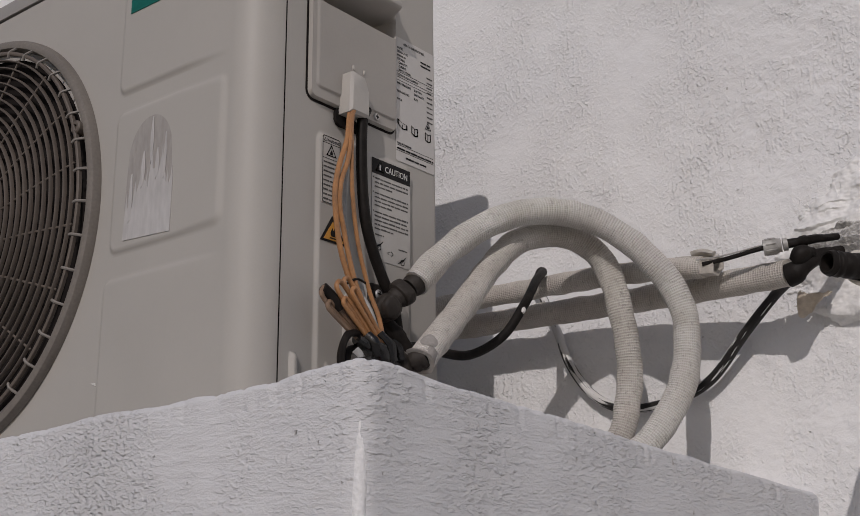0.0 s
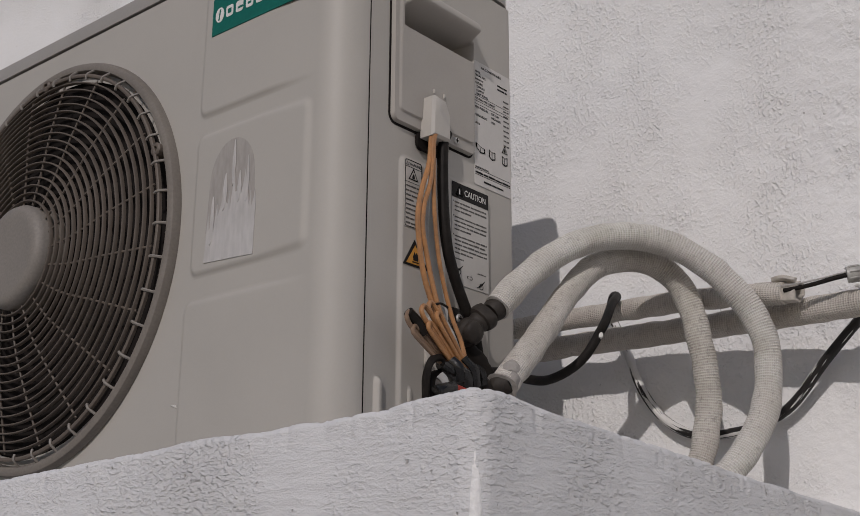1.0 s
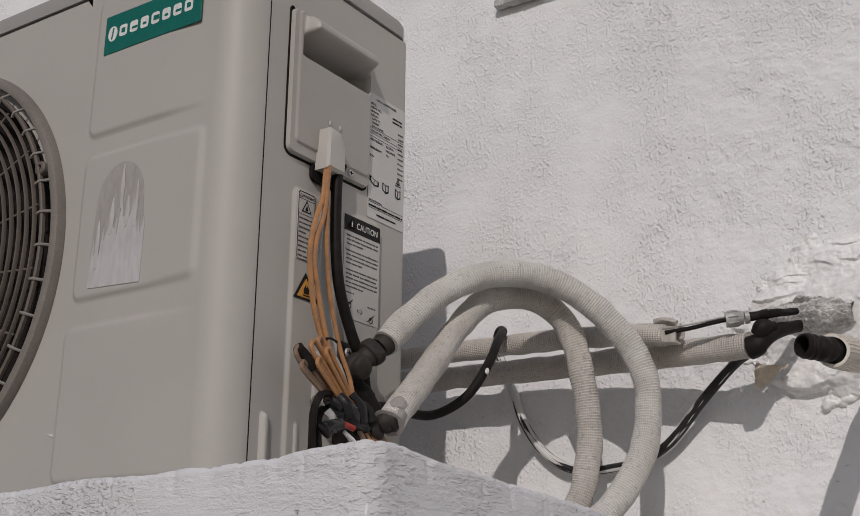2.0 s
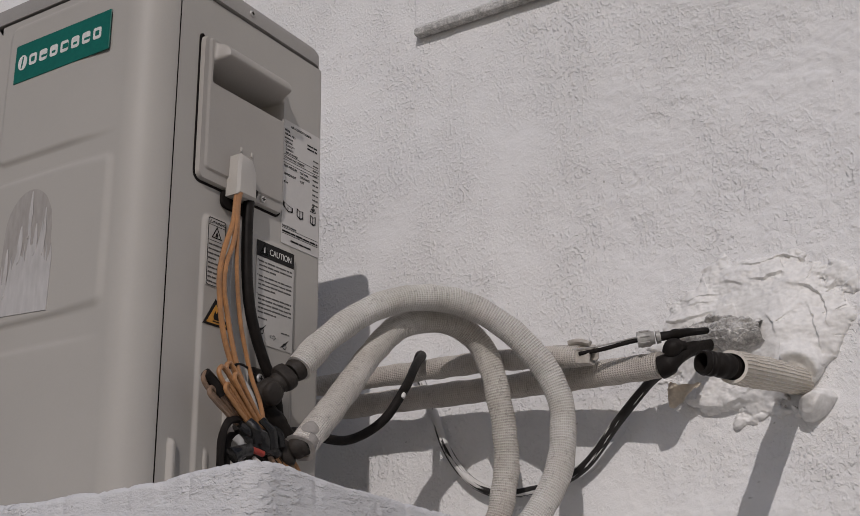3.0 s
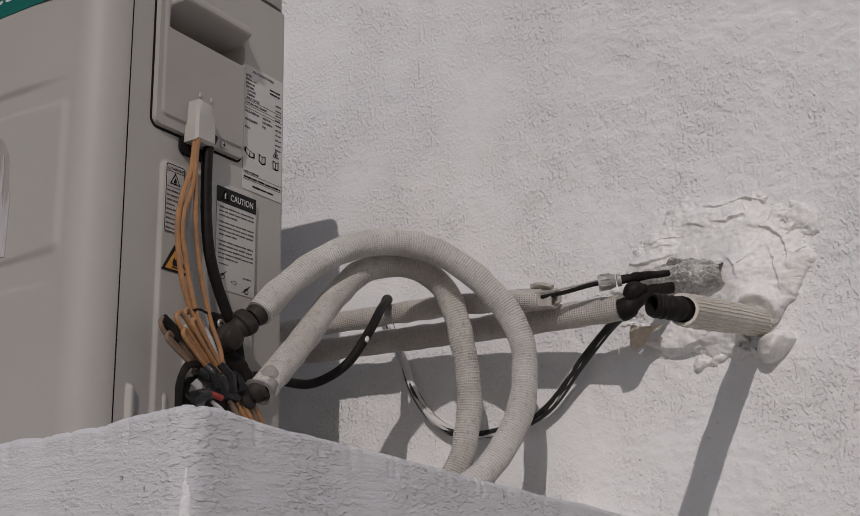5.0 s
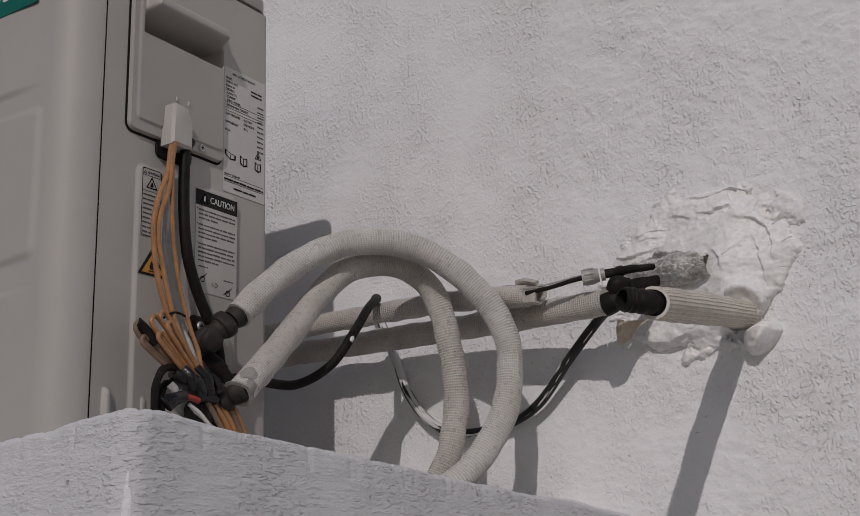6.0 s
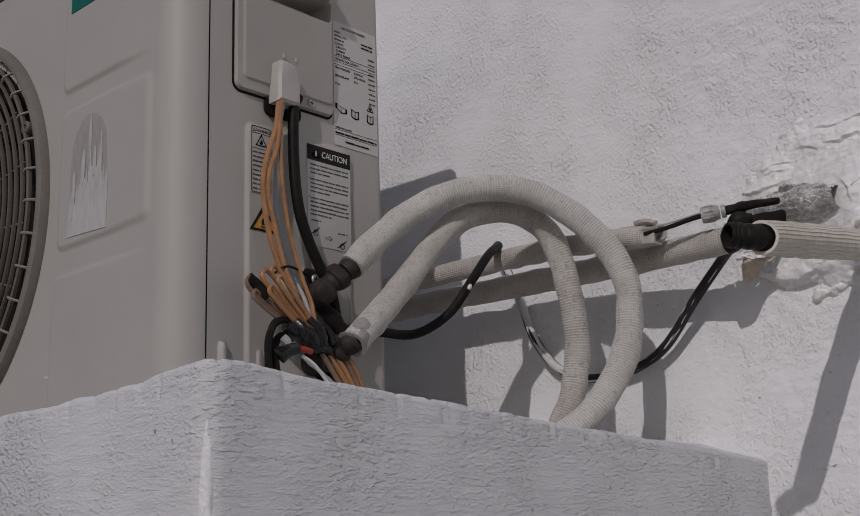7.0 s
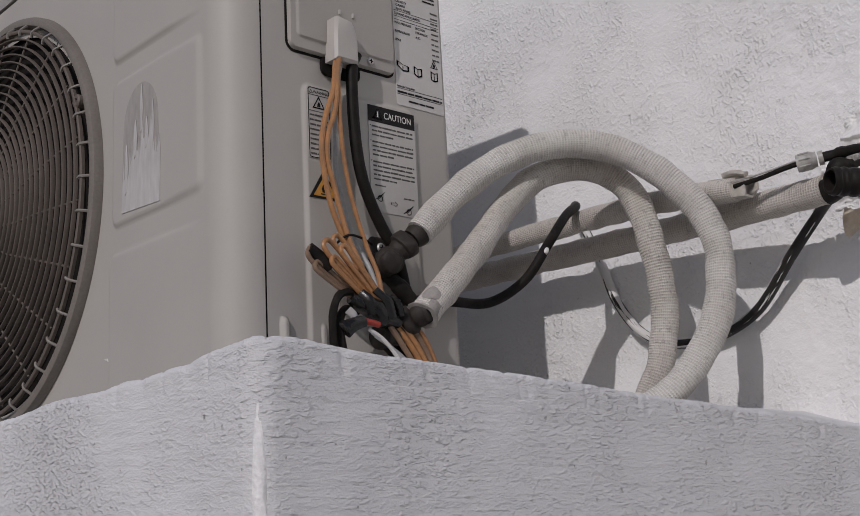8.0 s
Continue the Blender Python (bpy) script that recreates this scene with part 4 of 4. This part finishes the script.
def wire_loop(tip, end, wide, r, mat):
    """A wire folded back on itself: two legs from the knot and a round tip."""
    tip, end = Vector(tip), Vector(end)
    d = (end - tip).normalized()
    s = d.cross(Vector((1, 0.3, 0))).normalized() * wide * 1.3
    cable("wire_loop", [end - s * 0.4, tip + d * 0.040 - s * 0.8, tip + d * wide * 2.2 - s, tip + d * wide * 0.35 - s * 0.72, tip, tip + d * wide * 0.35 + s * 0.72, tip + d * wide * 2.2 + s, tip + d * 0.040 + s * 0.8, end + s * 0.4],
          r, mat, "orange-brown wire folded back in a loop and taped", "wire", "folded wires", step=0.0015)


wire_loop((0.0340, -0.5100, 0.3630), (0.0360, -0.4390, 0.3130), 0.0062, 0.0025, UMBER)
wire_loop((0.0370, -0.5048, 0.3494), (0.0400, -0.4410, 0.3090), 0.0040, 0.0024, UMBER)
wire_loop((0.0410, -0.4957, 0.3714), (0.0430, -0.4350, 0.3150), 0.0058, 0.0026, ORANGE)
wire_loop((0.0450, -0.4903, 0.3549), (0.0470, -0.4370, 0.3090), 0.0040, 0.0024, ORANGE)
wire_loop((0.0380, -0.4815, 0.3789), (0.0440, -0.4290, 0.3190), 0.0052, 0.0025, ORANGE)
wire_loop((0.0480, -0.4807, 0.3667), (0.0490, -0.4310, 0.3130), 0.0040, 0.0023, ORANGE)
cable("tape_sleeve", [(0.0345, -0.5095, 0.3650), (0.0355, -0.4993, 0.3582), (0.0370, -0.4871, 0.3463)], 0.0058, BLACK, "black tape sleeve round a folded wire", "tape", step=0.003, wobble=0.0008)
cable("tie_wire", [(0.020, -0.464, 0.378), (0.028, -0.461, 0.383), (0.029, -0.452, 0.386), (0.024, -0.435, 0.386), (0.016, -0.415, 0.384)], 0.0013, BLACK, "thin black tie round the wires", "tie")
knot = cable("tape_knot", [(0.0400, -0.4657, 0.3192), (0.0430, -0.4509, 0.3121), (0.0460, -0.4310, 0.3040), (0.0460, -0.4130, 0.2960)], lambda s: 0.0066 + 0.0046 * math.sin(math.pi * s), SHINY, "shiny black tape knot binding the wires", "tape", sides=16, step=0.002, wobble=0.0055)
for k, (a, b_) in enumerate((((0.0540, -0.4450, 0.3270), (0.0560, -0.4270, 0.2990)), ((0.0500, -0.4601, 0.3238), (0.0550, -0.4510, 0.3010)), ((0.0550, -0.4290, 0.3190), (0.0560, -0.4150, 0.3030)))):
    a, b_ = Vector(a), Vector(b_)
    part("tail", tube([a, (a + b_) / 2 + Vector((0.004, 0, 0.002)), b_], 0.0046, 8, 0.002, 0, 0.002, flat=0.35, seed=k), SHINY, knot)
for k, (dy, mat) in enumerate(((0.0, ORANGE), (0.006, ORANGE), (0.012, UMBER), (-0.007, UMBER), (0.017, ORANGE))):
    cable("orange_wire", [(0.044, -0.423 + dy * 0.6, 0.303), (0.050, -0.404 + dy, 0.280 + dy * 0.6), (0.053, -0.386 + dy, 0.250 + dy * 0.4), (0.053, -0.370 + dy, 0.210)], 0.0029, mat, "orange wire running from the tape down to the ledge", "wire", G)
for k in range(3):
    cable("white_wire", [(0.053, -0.455 + 0.004 * k, 0.287 - 0.003 * k), (0.056, -0.438 + 0.004 * k, 0.276 - 0.003 * k), (0.057, -0.418 + 0.005 * k, 0.252), (0.056, -0.404 + 0.005 * k, 0.210)], 0.0020, GREYWIRE if k else WHITE, "dirty white wire under the tape knot", "wire")
red = cable("crimp_joint", [(0.0560, -0.4610, 0.2935), (0.0570, -0.4530, 0.2925), (0.0580, -0.4460, 0.2908)], 0.0032, RED, "red crimp joint on a wire", "crimp joint", sides=12, step=0.003)
part("sleeve", tube([(0.0490, -0.4810, 0.2850), (0.0520, -0.4730, 0.2900), (0.0555, -0.4610, 0.2935)], lambda s: 0.0085 - 0.0035 * s, 12, 0.002, 0, 0.0025), SHINY, red, "black tape wrapping")
cable("black_lead", [(0.0400, -0.4537, 0.3193), (0.0400, -0.4675, 0.3243), (0.0400, -0.4812, 0.3186), (0.0400, -0.4880, 0.3010), (0.0400, -0.4880, 0.2710), (0.0400, -0.4860, 0.2060)], 0.0040, BLACK, "black lead bent down behind the ledge edge", "wire", step=0.003, wobble=0.001)
cable("black_lead", [(0.0340, -0.4509, 0.3090), (0.0340, -0.4686, 0.3074), (0.0360, -0.4770, 0.2930), (0.0360, -0.4730, 0.2610), (0.0360, -0.4690, 0.2060)], 0.0046, BLACK, "black lead bent down under the tape knot", "wire", step=0.003, wobble=0.001)
cable("foil_scrap", [(0.0460, -0.4747, 0.3053), (0.0490, -0.4690, 0.2980), (0.0490, -0.4660, 0.2850)], 0.0040, GREYWIRE, "scrap of grey plastic film by the wires", "scrap", step=0.002, wobble=0.003)

bk = cable("black_cable", [(0.0226, -0.3861, 0.3202), (0.0165, -0.3458, 0.3322), (0.0164, -0.3066, 0.3332), (0.0281, -0.2594, 0.3345), (0.0534, -0.2275, 0.3584), (0.0649, -0.1959, 0.4022), (0.0480, -0.1440, 0.4440), (0.0330, -0.1060, 0.4640), (0.0176, -0.0890, 0.4705), (0.0040, -0.0760, 0.4600)],
           0.0056, BLACK, "black rubber cable looping behind the coil to the wall pipes", sides=12)
part("paint_spot", tube([(0.0690, -0.2085, 0.3870), (0.0685, -0.2045, 0.3935)], lambda s: 0.0022 + 0.0010 * math.sin(math.pi * s), 8, 0.002), WHITE, bk, "spot of white paint")
drain = [(-0.0366, -0.0200, 0.4791), (-0.0261, -0.0142, 0.4531), (-0.0095, -0.0110, 0.4095), (0.0090, -0.0110, 0.3600), (0.0375, -0.0110, 0.3205), (0.0720, -0.0120, 0.2985), (0.1040, -0.0120, 0.2930), (0.1340, -0.0125, 0.2930), (0.1700, -0.0140, 0.2985), (0.2160, -0.0200, 0.3180),
         (0.2640, -0.0283, 0.3640), (0.3084, -0.0398, 0.4000), (0.3380, -0.0659, 0.4080)]
cable("wall_cable", drain, 0.0062, PAINTED, "black cable splashed with white paint hanging on the wall", sides=12)

# fittings at the wall hole
rod = thing("conduit", (0.338, -0.100, 0.441), "thin conduit with a grey plastic compression nut", "conduit")
part("rod", tube([(0.2560, -0.112, 0.4330), (0.2840, -0.110, 0.4345), (0.3130, -0.107, 0.4385), (0.3300, -0.103, 0.4408)], 0.0026, 9, 0.006), BLACK, rod)
part("wire", tube([(0.2480, -0.112, 0.4390), (0.2840, -0.110, 0.4392), (0.3260, -0.104, 0.4440)], 0.0010, 6, 0.006), STEEL, rod)
nut = part("nut", tube([(0.3270, -0.1043, 0.4405), (0.3360, -0.1005, 0.4414), (0.3450, -0.0965, 0.4424)], lambda s: 0.0092 - 0.0012 * (s > 0.8), 16, 0.002), NUT, rod, "pale grey plastic nut")
for k in range(8):
    a = 2 * math.pi * k / 8
    c = Vector((0.3350, -0.1010, 0.4413))
    t = Vector((0.018, 0.0078, 0.0019)).normalized()
    s = t.orthogonal().normalized()
    d = s * math.cos(a) + t.cross(s) * math.sin(a)
    part("rib", tube([c - t * 0.006 + d * 0.0092, c + t * 0.005 + d * 0.0092], 0.0011, 5, 0.004), NUT, nut)
part("collar", tube([(0.3465, -0.0955, 0.4424), (0.3510, -0.0935, 0.4430)], 0.0076, 14, 0.002), NUT, rod)
part("gland", tube([(0.3510, -0.0935, 0.4430), (0.3660, -0.088, 0.4450), (0.3790, -0.078, 0.4475), (0.3930, -0.050, 0.4530)], lambda s: 0.0056 - 0.0016 * s + 0.0012 * (0.22 < s < 0.34), 12, 0.002, 0, 0.0016), BLACK, rod, "black cable gland")
elbow = thing("pipe_elbow", (0.365, -0.085, 0.418), "black pipe elbow splashed with cement at the wall hole", "pipe fitting")
part("body", tube([(0.348, -0.090, 0.4080), (0.356, -0.090, 0.4100), (0.366, -0.086, 0.4180), (0.378, -0.070, 0.4290), (0.392, -0.04, 0.438)], lambda s: 0.0122 + 0.0018 * (s < 0.15) - 0.0062 * s, 16, 0.003, 0, 0.0022), BLACK, elbow)
part("branch", tube([(0.358, -0.096, 0.4200), (0.367, -0.096, 0.4275), (0.378, -0.086, 0.4300)], lambda s: 0.0050 + 0.0046 * math.sin(math.pi * min(1, 0.15 + s)), 14, 0.002, 0, 0.0022), BLACK, elbow)

# trowel lips in the putty: height, width, and the line (x, z) that each follows, steep below it
LIPS = [(0.0045, 0.021, ((0.395, 0.536), (0.425, 0.541), (0.455, 0.538), (0.480, 0.541), (0.505, 0.532), (0.528, 0.522))),
        (0.0055, 0.018, ((0.438, 0.522), (0.458, 0.516), (0.478, 0.520), (0.490, 0.512))),
        (0.0050, 0.019, ((0.482, 0.510), (0.500, 0.500), (0.516, 0.484), (0.524, 0.462), (0.526, 0.435))),
        (0.0035, 0.013, ((0.498, 0.478), (0.509, 0.458), (0.513, 0.432), (0.511, 0.405))),
        (0.0030, 0.016, ((0.340, 0.512), (0.362, 0.507), (0.384, 0.512), (0.405, 0.506))),
        (0.0025, 0.013, ((0.352, 0.500), (0.372, 0.503), (0.392, 0.498))),
        (0.0030, 0.016, ((0.398, 0.524), (0.420, 0.520), (0.436, 0.514))),
        (0.0040, 0.016, ((0.322, 0.500), (0.326, 0.486), (0.345, 0.480), (0.372, 0.484), (0.402, 0.482))),
        (0.0030, 0.013, ((0.455, 0.470), (0.466, 0.456), (0.468, 0.440))),
        (0.0050, 0.016, ((0.340, 0.372), (0.362, 0.376), (0.388, 0.370), (0.412, 0.378), (0.436, 0.372))),
        (0.0030, 0.012, ((0.385, 0.395), (0.402, 0.388), (0.418, 0.393))),
        (0.0030, 0.012, ((0.400, 0.382), (0.420, 0.384), (0.440, 0.390)))]


def lip_height(x, z):
    """The lips: sharp on one side, fading away on the other and towards their ends."""
    best = 0.0
    for high, wide, line in LIPS:
        n = len(line) - 1
        for i, ((ax, az), (bx, bz)) in enumerate(zip(line, line[1:])):
            dx, dz = bx - ax, bz - az
            l2 = dx * dx + dz * dz
            q = ((x - ax) * dx + (z - az) * dz) / l2
            if not -0.05 <= q <= 1.05:
                continue
            d = ((z - az) * dx - (x - ax) * dz) / math.sqrt(l2)
            if d < -0.0025 or d > 3 * wide:
                continue
            fade = min(1.0, 3.0 * (i + q) / n, 3.0 * (1 - (i + q) / n))
            best = max(best, high * max(0.0, fade) * (math.exp(-d / wide) if d > 0 else 1 + d / 0.0025))
    return best


def patch_height(x, z):
    """Smooth trowelled putty round the hole, thick near it, with a few sharp lips and a torn rim."""
    n1, n2 = fbm(x * 26, 3.1, z * 30, 4), fbm(x * 9, 7.7, z * 11, 3)
    e = 1 - math.hypot((x - 0.436) / 0.118, (z - 0.452) / (0.102 if z > 0.452 else 0.092)) + 0.22 * n1 + 0.18 * n2
    dx, dz = x - 0.497 + 0.5 * (0.358 - z), z - 0.360
    drip = math.exp(-((dx / (0.013 + 0.25 * max(0.0, dz + 0.03))) ** 2 + (dz / 0.019) ** 2)) * (1 + 0.35 * n1)
    e = max(e, 1.6 * (drip - 0.45))
    if e <= 0:
        return -0.004
    rim = min(1.0, e / 0.05)
    body = 0.0035 * rim + 0.010 * min(1.0, e / 0.55)
    mound = 0.016 * math.exp(-(((x - 0.470) / 0.040) ** 2 + ((z - 0.440) / 0.055) ** 2))
    lobe = 0.009 * drip + 0.006 * math.exp(-((dx - 0.006 - 0.2 * dz) / 0.004) ** 2 - (dz / 0.016) ** 2)
    collar = 0.014 * math.exp(-((math.hypot(x - 0.482, z - 0.392) - 0.026) / 0.009) ** 2) * (1.0 if x > 0.470 else 0.3)
    low = 0.010 * math.exp(-(((x - 0.405) / 0.050) ** 2 + ((z - 0.382) / 0.016) ** 2))
    wx, wz = x + 0.005 * n1 + 0.004 * n2, z + 0.005 * fbm(x * 30, 1.3, z * 30, 3)
    folds = 0.0030 * max(0.0, fbm(x * 20 + 2 * z * 20, 4.0, z * 40 - x * 12, 2)) * math.exp(-((z - 0.380) / 0.030) ** 2)
    return body + mound + lobe + collar + low + folds + lip_height(wx, wz) + 0.0006 * n1 + 0.0016 * n2 + 0.0003 * fbm(x * 40, 2.0, z * 160, 2)


def patch_place(u, v):
    x, z = 0.295 + 0.265 * u, 0.325 + 0.250 * v
    return (x, -patch_height(x, z) - wall_height(x, z), z)


part("putty_patch", grid(330, 310, patch_place), PUTTY, wall_mid, "thick smeared white putty round the pipe hole")


def cement_place(u, v):
    """A broken ridge of bare cement, thicker to the right, with a pit at its upper end."""
    x = 0.335 + 0.118 * u
    mid, half = 0.462 - 0.100 * (x - 0.335), 0.010 + 0.010 * min(1.0, u / 0.5) - 0.006 * max(0.0, (u - 0.85) / 0.15)
    half *= 1 + 0.30 * fbm(x * 60, 4.0, v * 2, 3)
    a = math.pi * (v - 0.5)
    z = mid + half * math.sin(a)
    out = 0.015 + 0.027 * min(1.0, u / 0.7)
    rough = 0.0050 * fbm(x * 55, 1.0, z * 120, 4) + 0.0030 * fbm(x * 160, 6.0, z * 220, 3)
    pit = 0.018 * math.exp(-(((x - 0.434) / 0.010) ** 2 + ((z - 0.4620) / 0.0060) ** 2)) + 0.010 * math.exp(-(((x - 0.400) / 0.030) ** 2 + ((z - 0.470) / 0.003) ** 2))
    return (x + 0.3 * rough, -out * math.cos(a) ** 0.6 - rough * math.cos(a) + pit - 0.004, z + 0.4 * rough)


part("cement_patch", grid(150, 70, cement_place), CEMENT, wall_mid, "broken grey cement left bare")


def flap(u, v):
    x, z = 0.333 + 0.040 * u, 0.401 - 0.032 * v * (1 - 0.85 * abs(u - 0.15)) * (1 - 0.45 * u) - 0.004 * u
    return (x, -0.030 - 0.003 * v - 0.004 * math.sin(6 * u + 3 * v), z + 0.004 * fbm(u * 4, v * 4, 0, 2))


bm = grid(16, 12, flap)
bmesh.ops.solidify(bm, geom=bm.faces[:], thickness=0.0012)
part("peeling_flake", bm, FLAKE, wall_mid, "curled flake of beige paint")


# ---- pipes ----
def pipe(name, points, radius, mat, label, category, bore=0.03, sides=22, wobble=0.002, seed=0, **k):
    ob = part(name, tube(points, radius, sides, 0.004, bore, wobble, seed=seed, **k), mat)
    return tagged(ob, label, category)


OUTER = [(0.0427, -0.3723, 0.3952), (0.0485, -0.3489, 0.4209), (0.0613, -0.3211, 0.4496), (0.0757, -0.2899, 0.4734), (0.0963, -0.2558, 0.4916), (0.1178, -0.2248, 0.4979),
         (0.1405, -0.1963, 0.4964), (0.1649, -0.1738, 0.4837), (0.1881, -0.1530, 0.4621), (0.2065, -0.1382, 0.4384), (0.2234, -0.1258, 0.4081), (0.2335, -0.1196, 0.3693),
         (0.2343, -0.1233, 0.3282), (0.2295, -0.1343, 0.2880), (0.2159, -0.1553, 0.2496), (0.1972, -0.1818, 0.2168), (0.168, -0.213, 0.193)]
INNER = [(0.0635, -0.3915, 0.3048), (0.0603, -0.3642, 0.3279), (0.0603, -0.3316, 0.3590), (0.0625, -0.2981, 0.3947), (0.0679, -0.2665, 0.4328), (0.0764, -0.2384, 0.4607),
         (0.0889, -0.2118, 0.4766), (0.1047, -0.1868, 0.4821), (0.1235, -0.1613, 0.4753), (0.1385, -0.1418, 0.4554), (0.1490, -0.1325, 0.4245), (0.1555, -0.1270, 0.3845),
         (0.1580, -0.1215, 0.3440), (0.1565, -0.1200, 0.3031), (0.1505, -0.1265, 0.2559), (0.1353, -0.1432, 0.2120), (0.1163, -0.1670, 0.1930)]
coil_a = pipe("insulated_pipe", OUTER, 0.0156, LAG_A, "coiled refrigerant pipe in white netted foam lagging", "insulated pipe", seed=1)
coil_b = pipe("insulated_pipe", INNER, 0.0153, LAG_B, "coiled refrigerant pipe in soiled cream netted lagging", "insulated pipe", seed=5)
part("torn_end", tube([(0.0637, -0.3930, 0.3036), (0.0632, -0.3885, 0.3074), (0.0626, -0.3830, 0.3121)], lambda s: 0.0158 - 0.0012 * s, 26, 0.0015, 0.02, 0.0050, seed=2, lip=0.7), FOAM, coil_b, "torn grey foam at the mouth")


def patch_on(points, near, wide, long_, at, radius):
    """An oval lying on a tube, round the side that faces near; at: metres from the tube's start."""
    line = smooth_line(points, 0.002)
    bm = bmesh.new()

    def place(u, v):
        a, l = wide * v * math.cos(2 * math.pi * u), at + long_ * v * math.sin(2 * math.pi * u) * (1 + 0.15 * math.cos(6 * math.pi * u))
        k = min(len(line) - 2, int(l / 0.0021))
        t = (line[k + 1] - line[k]).normalized()
        side = (Vector(near) - t * t.dot(Vector(near))).normalized()
        return line[k] + t * (l - k * 0.0021) + (side * math.cos(a) + t.cross(side) * math.sin(a)) * (radius + 0.0012 * (1 - v * v))
    return grid(36, 6, place, bm, closed=True)


part("bare_patch", patch_on(INNER, (0.55, -0.80, 0.25), 0.62, 0.0105, 0.017, 0.0160), FOAM, coil_b, "bare grey foam where the net is torn")
wall_a = pipe("wall_pipe", [(-0.24, -0.0975, 0.4490), (-0.10, -0.0975, 0.4480), (0.02, -0.098, 0.4470), (0.15, -0.099, 0.4435), (0.252, -0.101, 0.4328)], 0.0135, LAG_W,
     "old wall pipe in worn grey-beige lagging", "insulated pipe", bore=0.0, seed=9)
part("sleeve", tube([(0.270, -0.100, 0.4320), (0.247, -0.0985, 0.4350), (0.214, -0.096, 0.4390)], 0.0160, 6, 0.004, 0.010, 0.0028, flat=0.72, seed=3, lip=0.8), PASTE, wall_a, "flaking grey end sleeve")
part("knot", tube([(0.240, -0.106, 0.4490), (0.252, -0.106, 0.4490), (0.268, -0.106, 0.4440)], 0.0036, 8, 0.002, 0, 0.003), PASTE, wall_a)
wall_b = pipe("wall_pipe", [(-0.30, -0.0500, 0.4280), (-0.138, -0.0500, 0.4260), (-0.013, -0.0520, 0.4240), (0.140, -0.0560, 0.4200), (0.240, -0.0660, 0.4165), (0.346, -0.0820, 0.4130)], 0.0158, LAG_W,
     "wall pipe in beige netted lagging running to the wall hole", "insulated pipe", bore=0.0, seed=12)
stub = thing("pipe_stub", (0.494, 0.0, 0.392), "stub of corrugated drain pipe in ribbed white lagging", "pipe stub")
part("lagging", tube([(0.4945, -0.303, 0.3465), (0.4870, -0.20, 0.3625), (0.4815, -0.10, 0.3775), (0.4800, 0.005, 0.391)], lambda s: 0.0160 + 0.0010 * math.sin(3.1 * s) - 0.0008 * math.exp(-s * 60), 40, 0.004, 0.03, 0.0014, seed=15, lip=0.82), LAG_S, stub)


def corrugated(s):
    return 0.0114 + 0.0010 * abs(math.sin(s * math.pi * 9.5)) - (0.0008 if s < 0.06 else 0)


part("corrugated_hose", tube([(0.4750, -0.3280, 0.3485), (0.4800, -0.3200, 0.3480), (0.4900, -0.3080, 0.3470), (0.4935, -0.290, 0.3485), (0.4920, -0.26, 0.353)], corrugated, 24, 0.001, 0.03, 0.0008, lip=0.84), BLACK, stub, "black corrugated plastic hose")
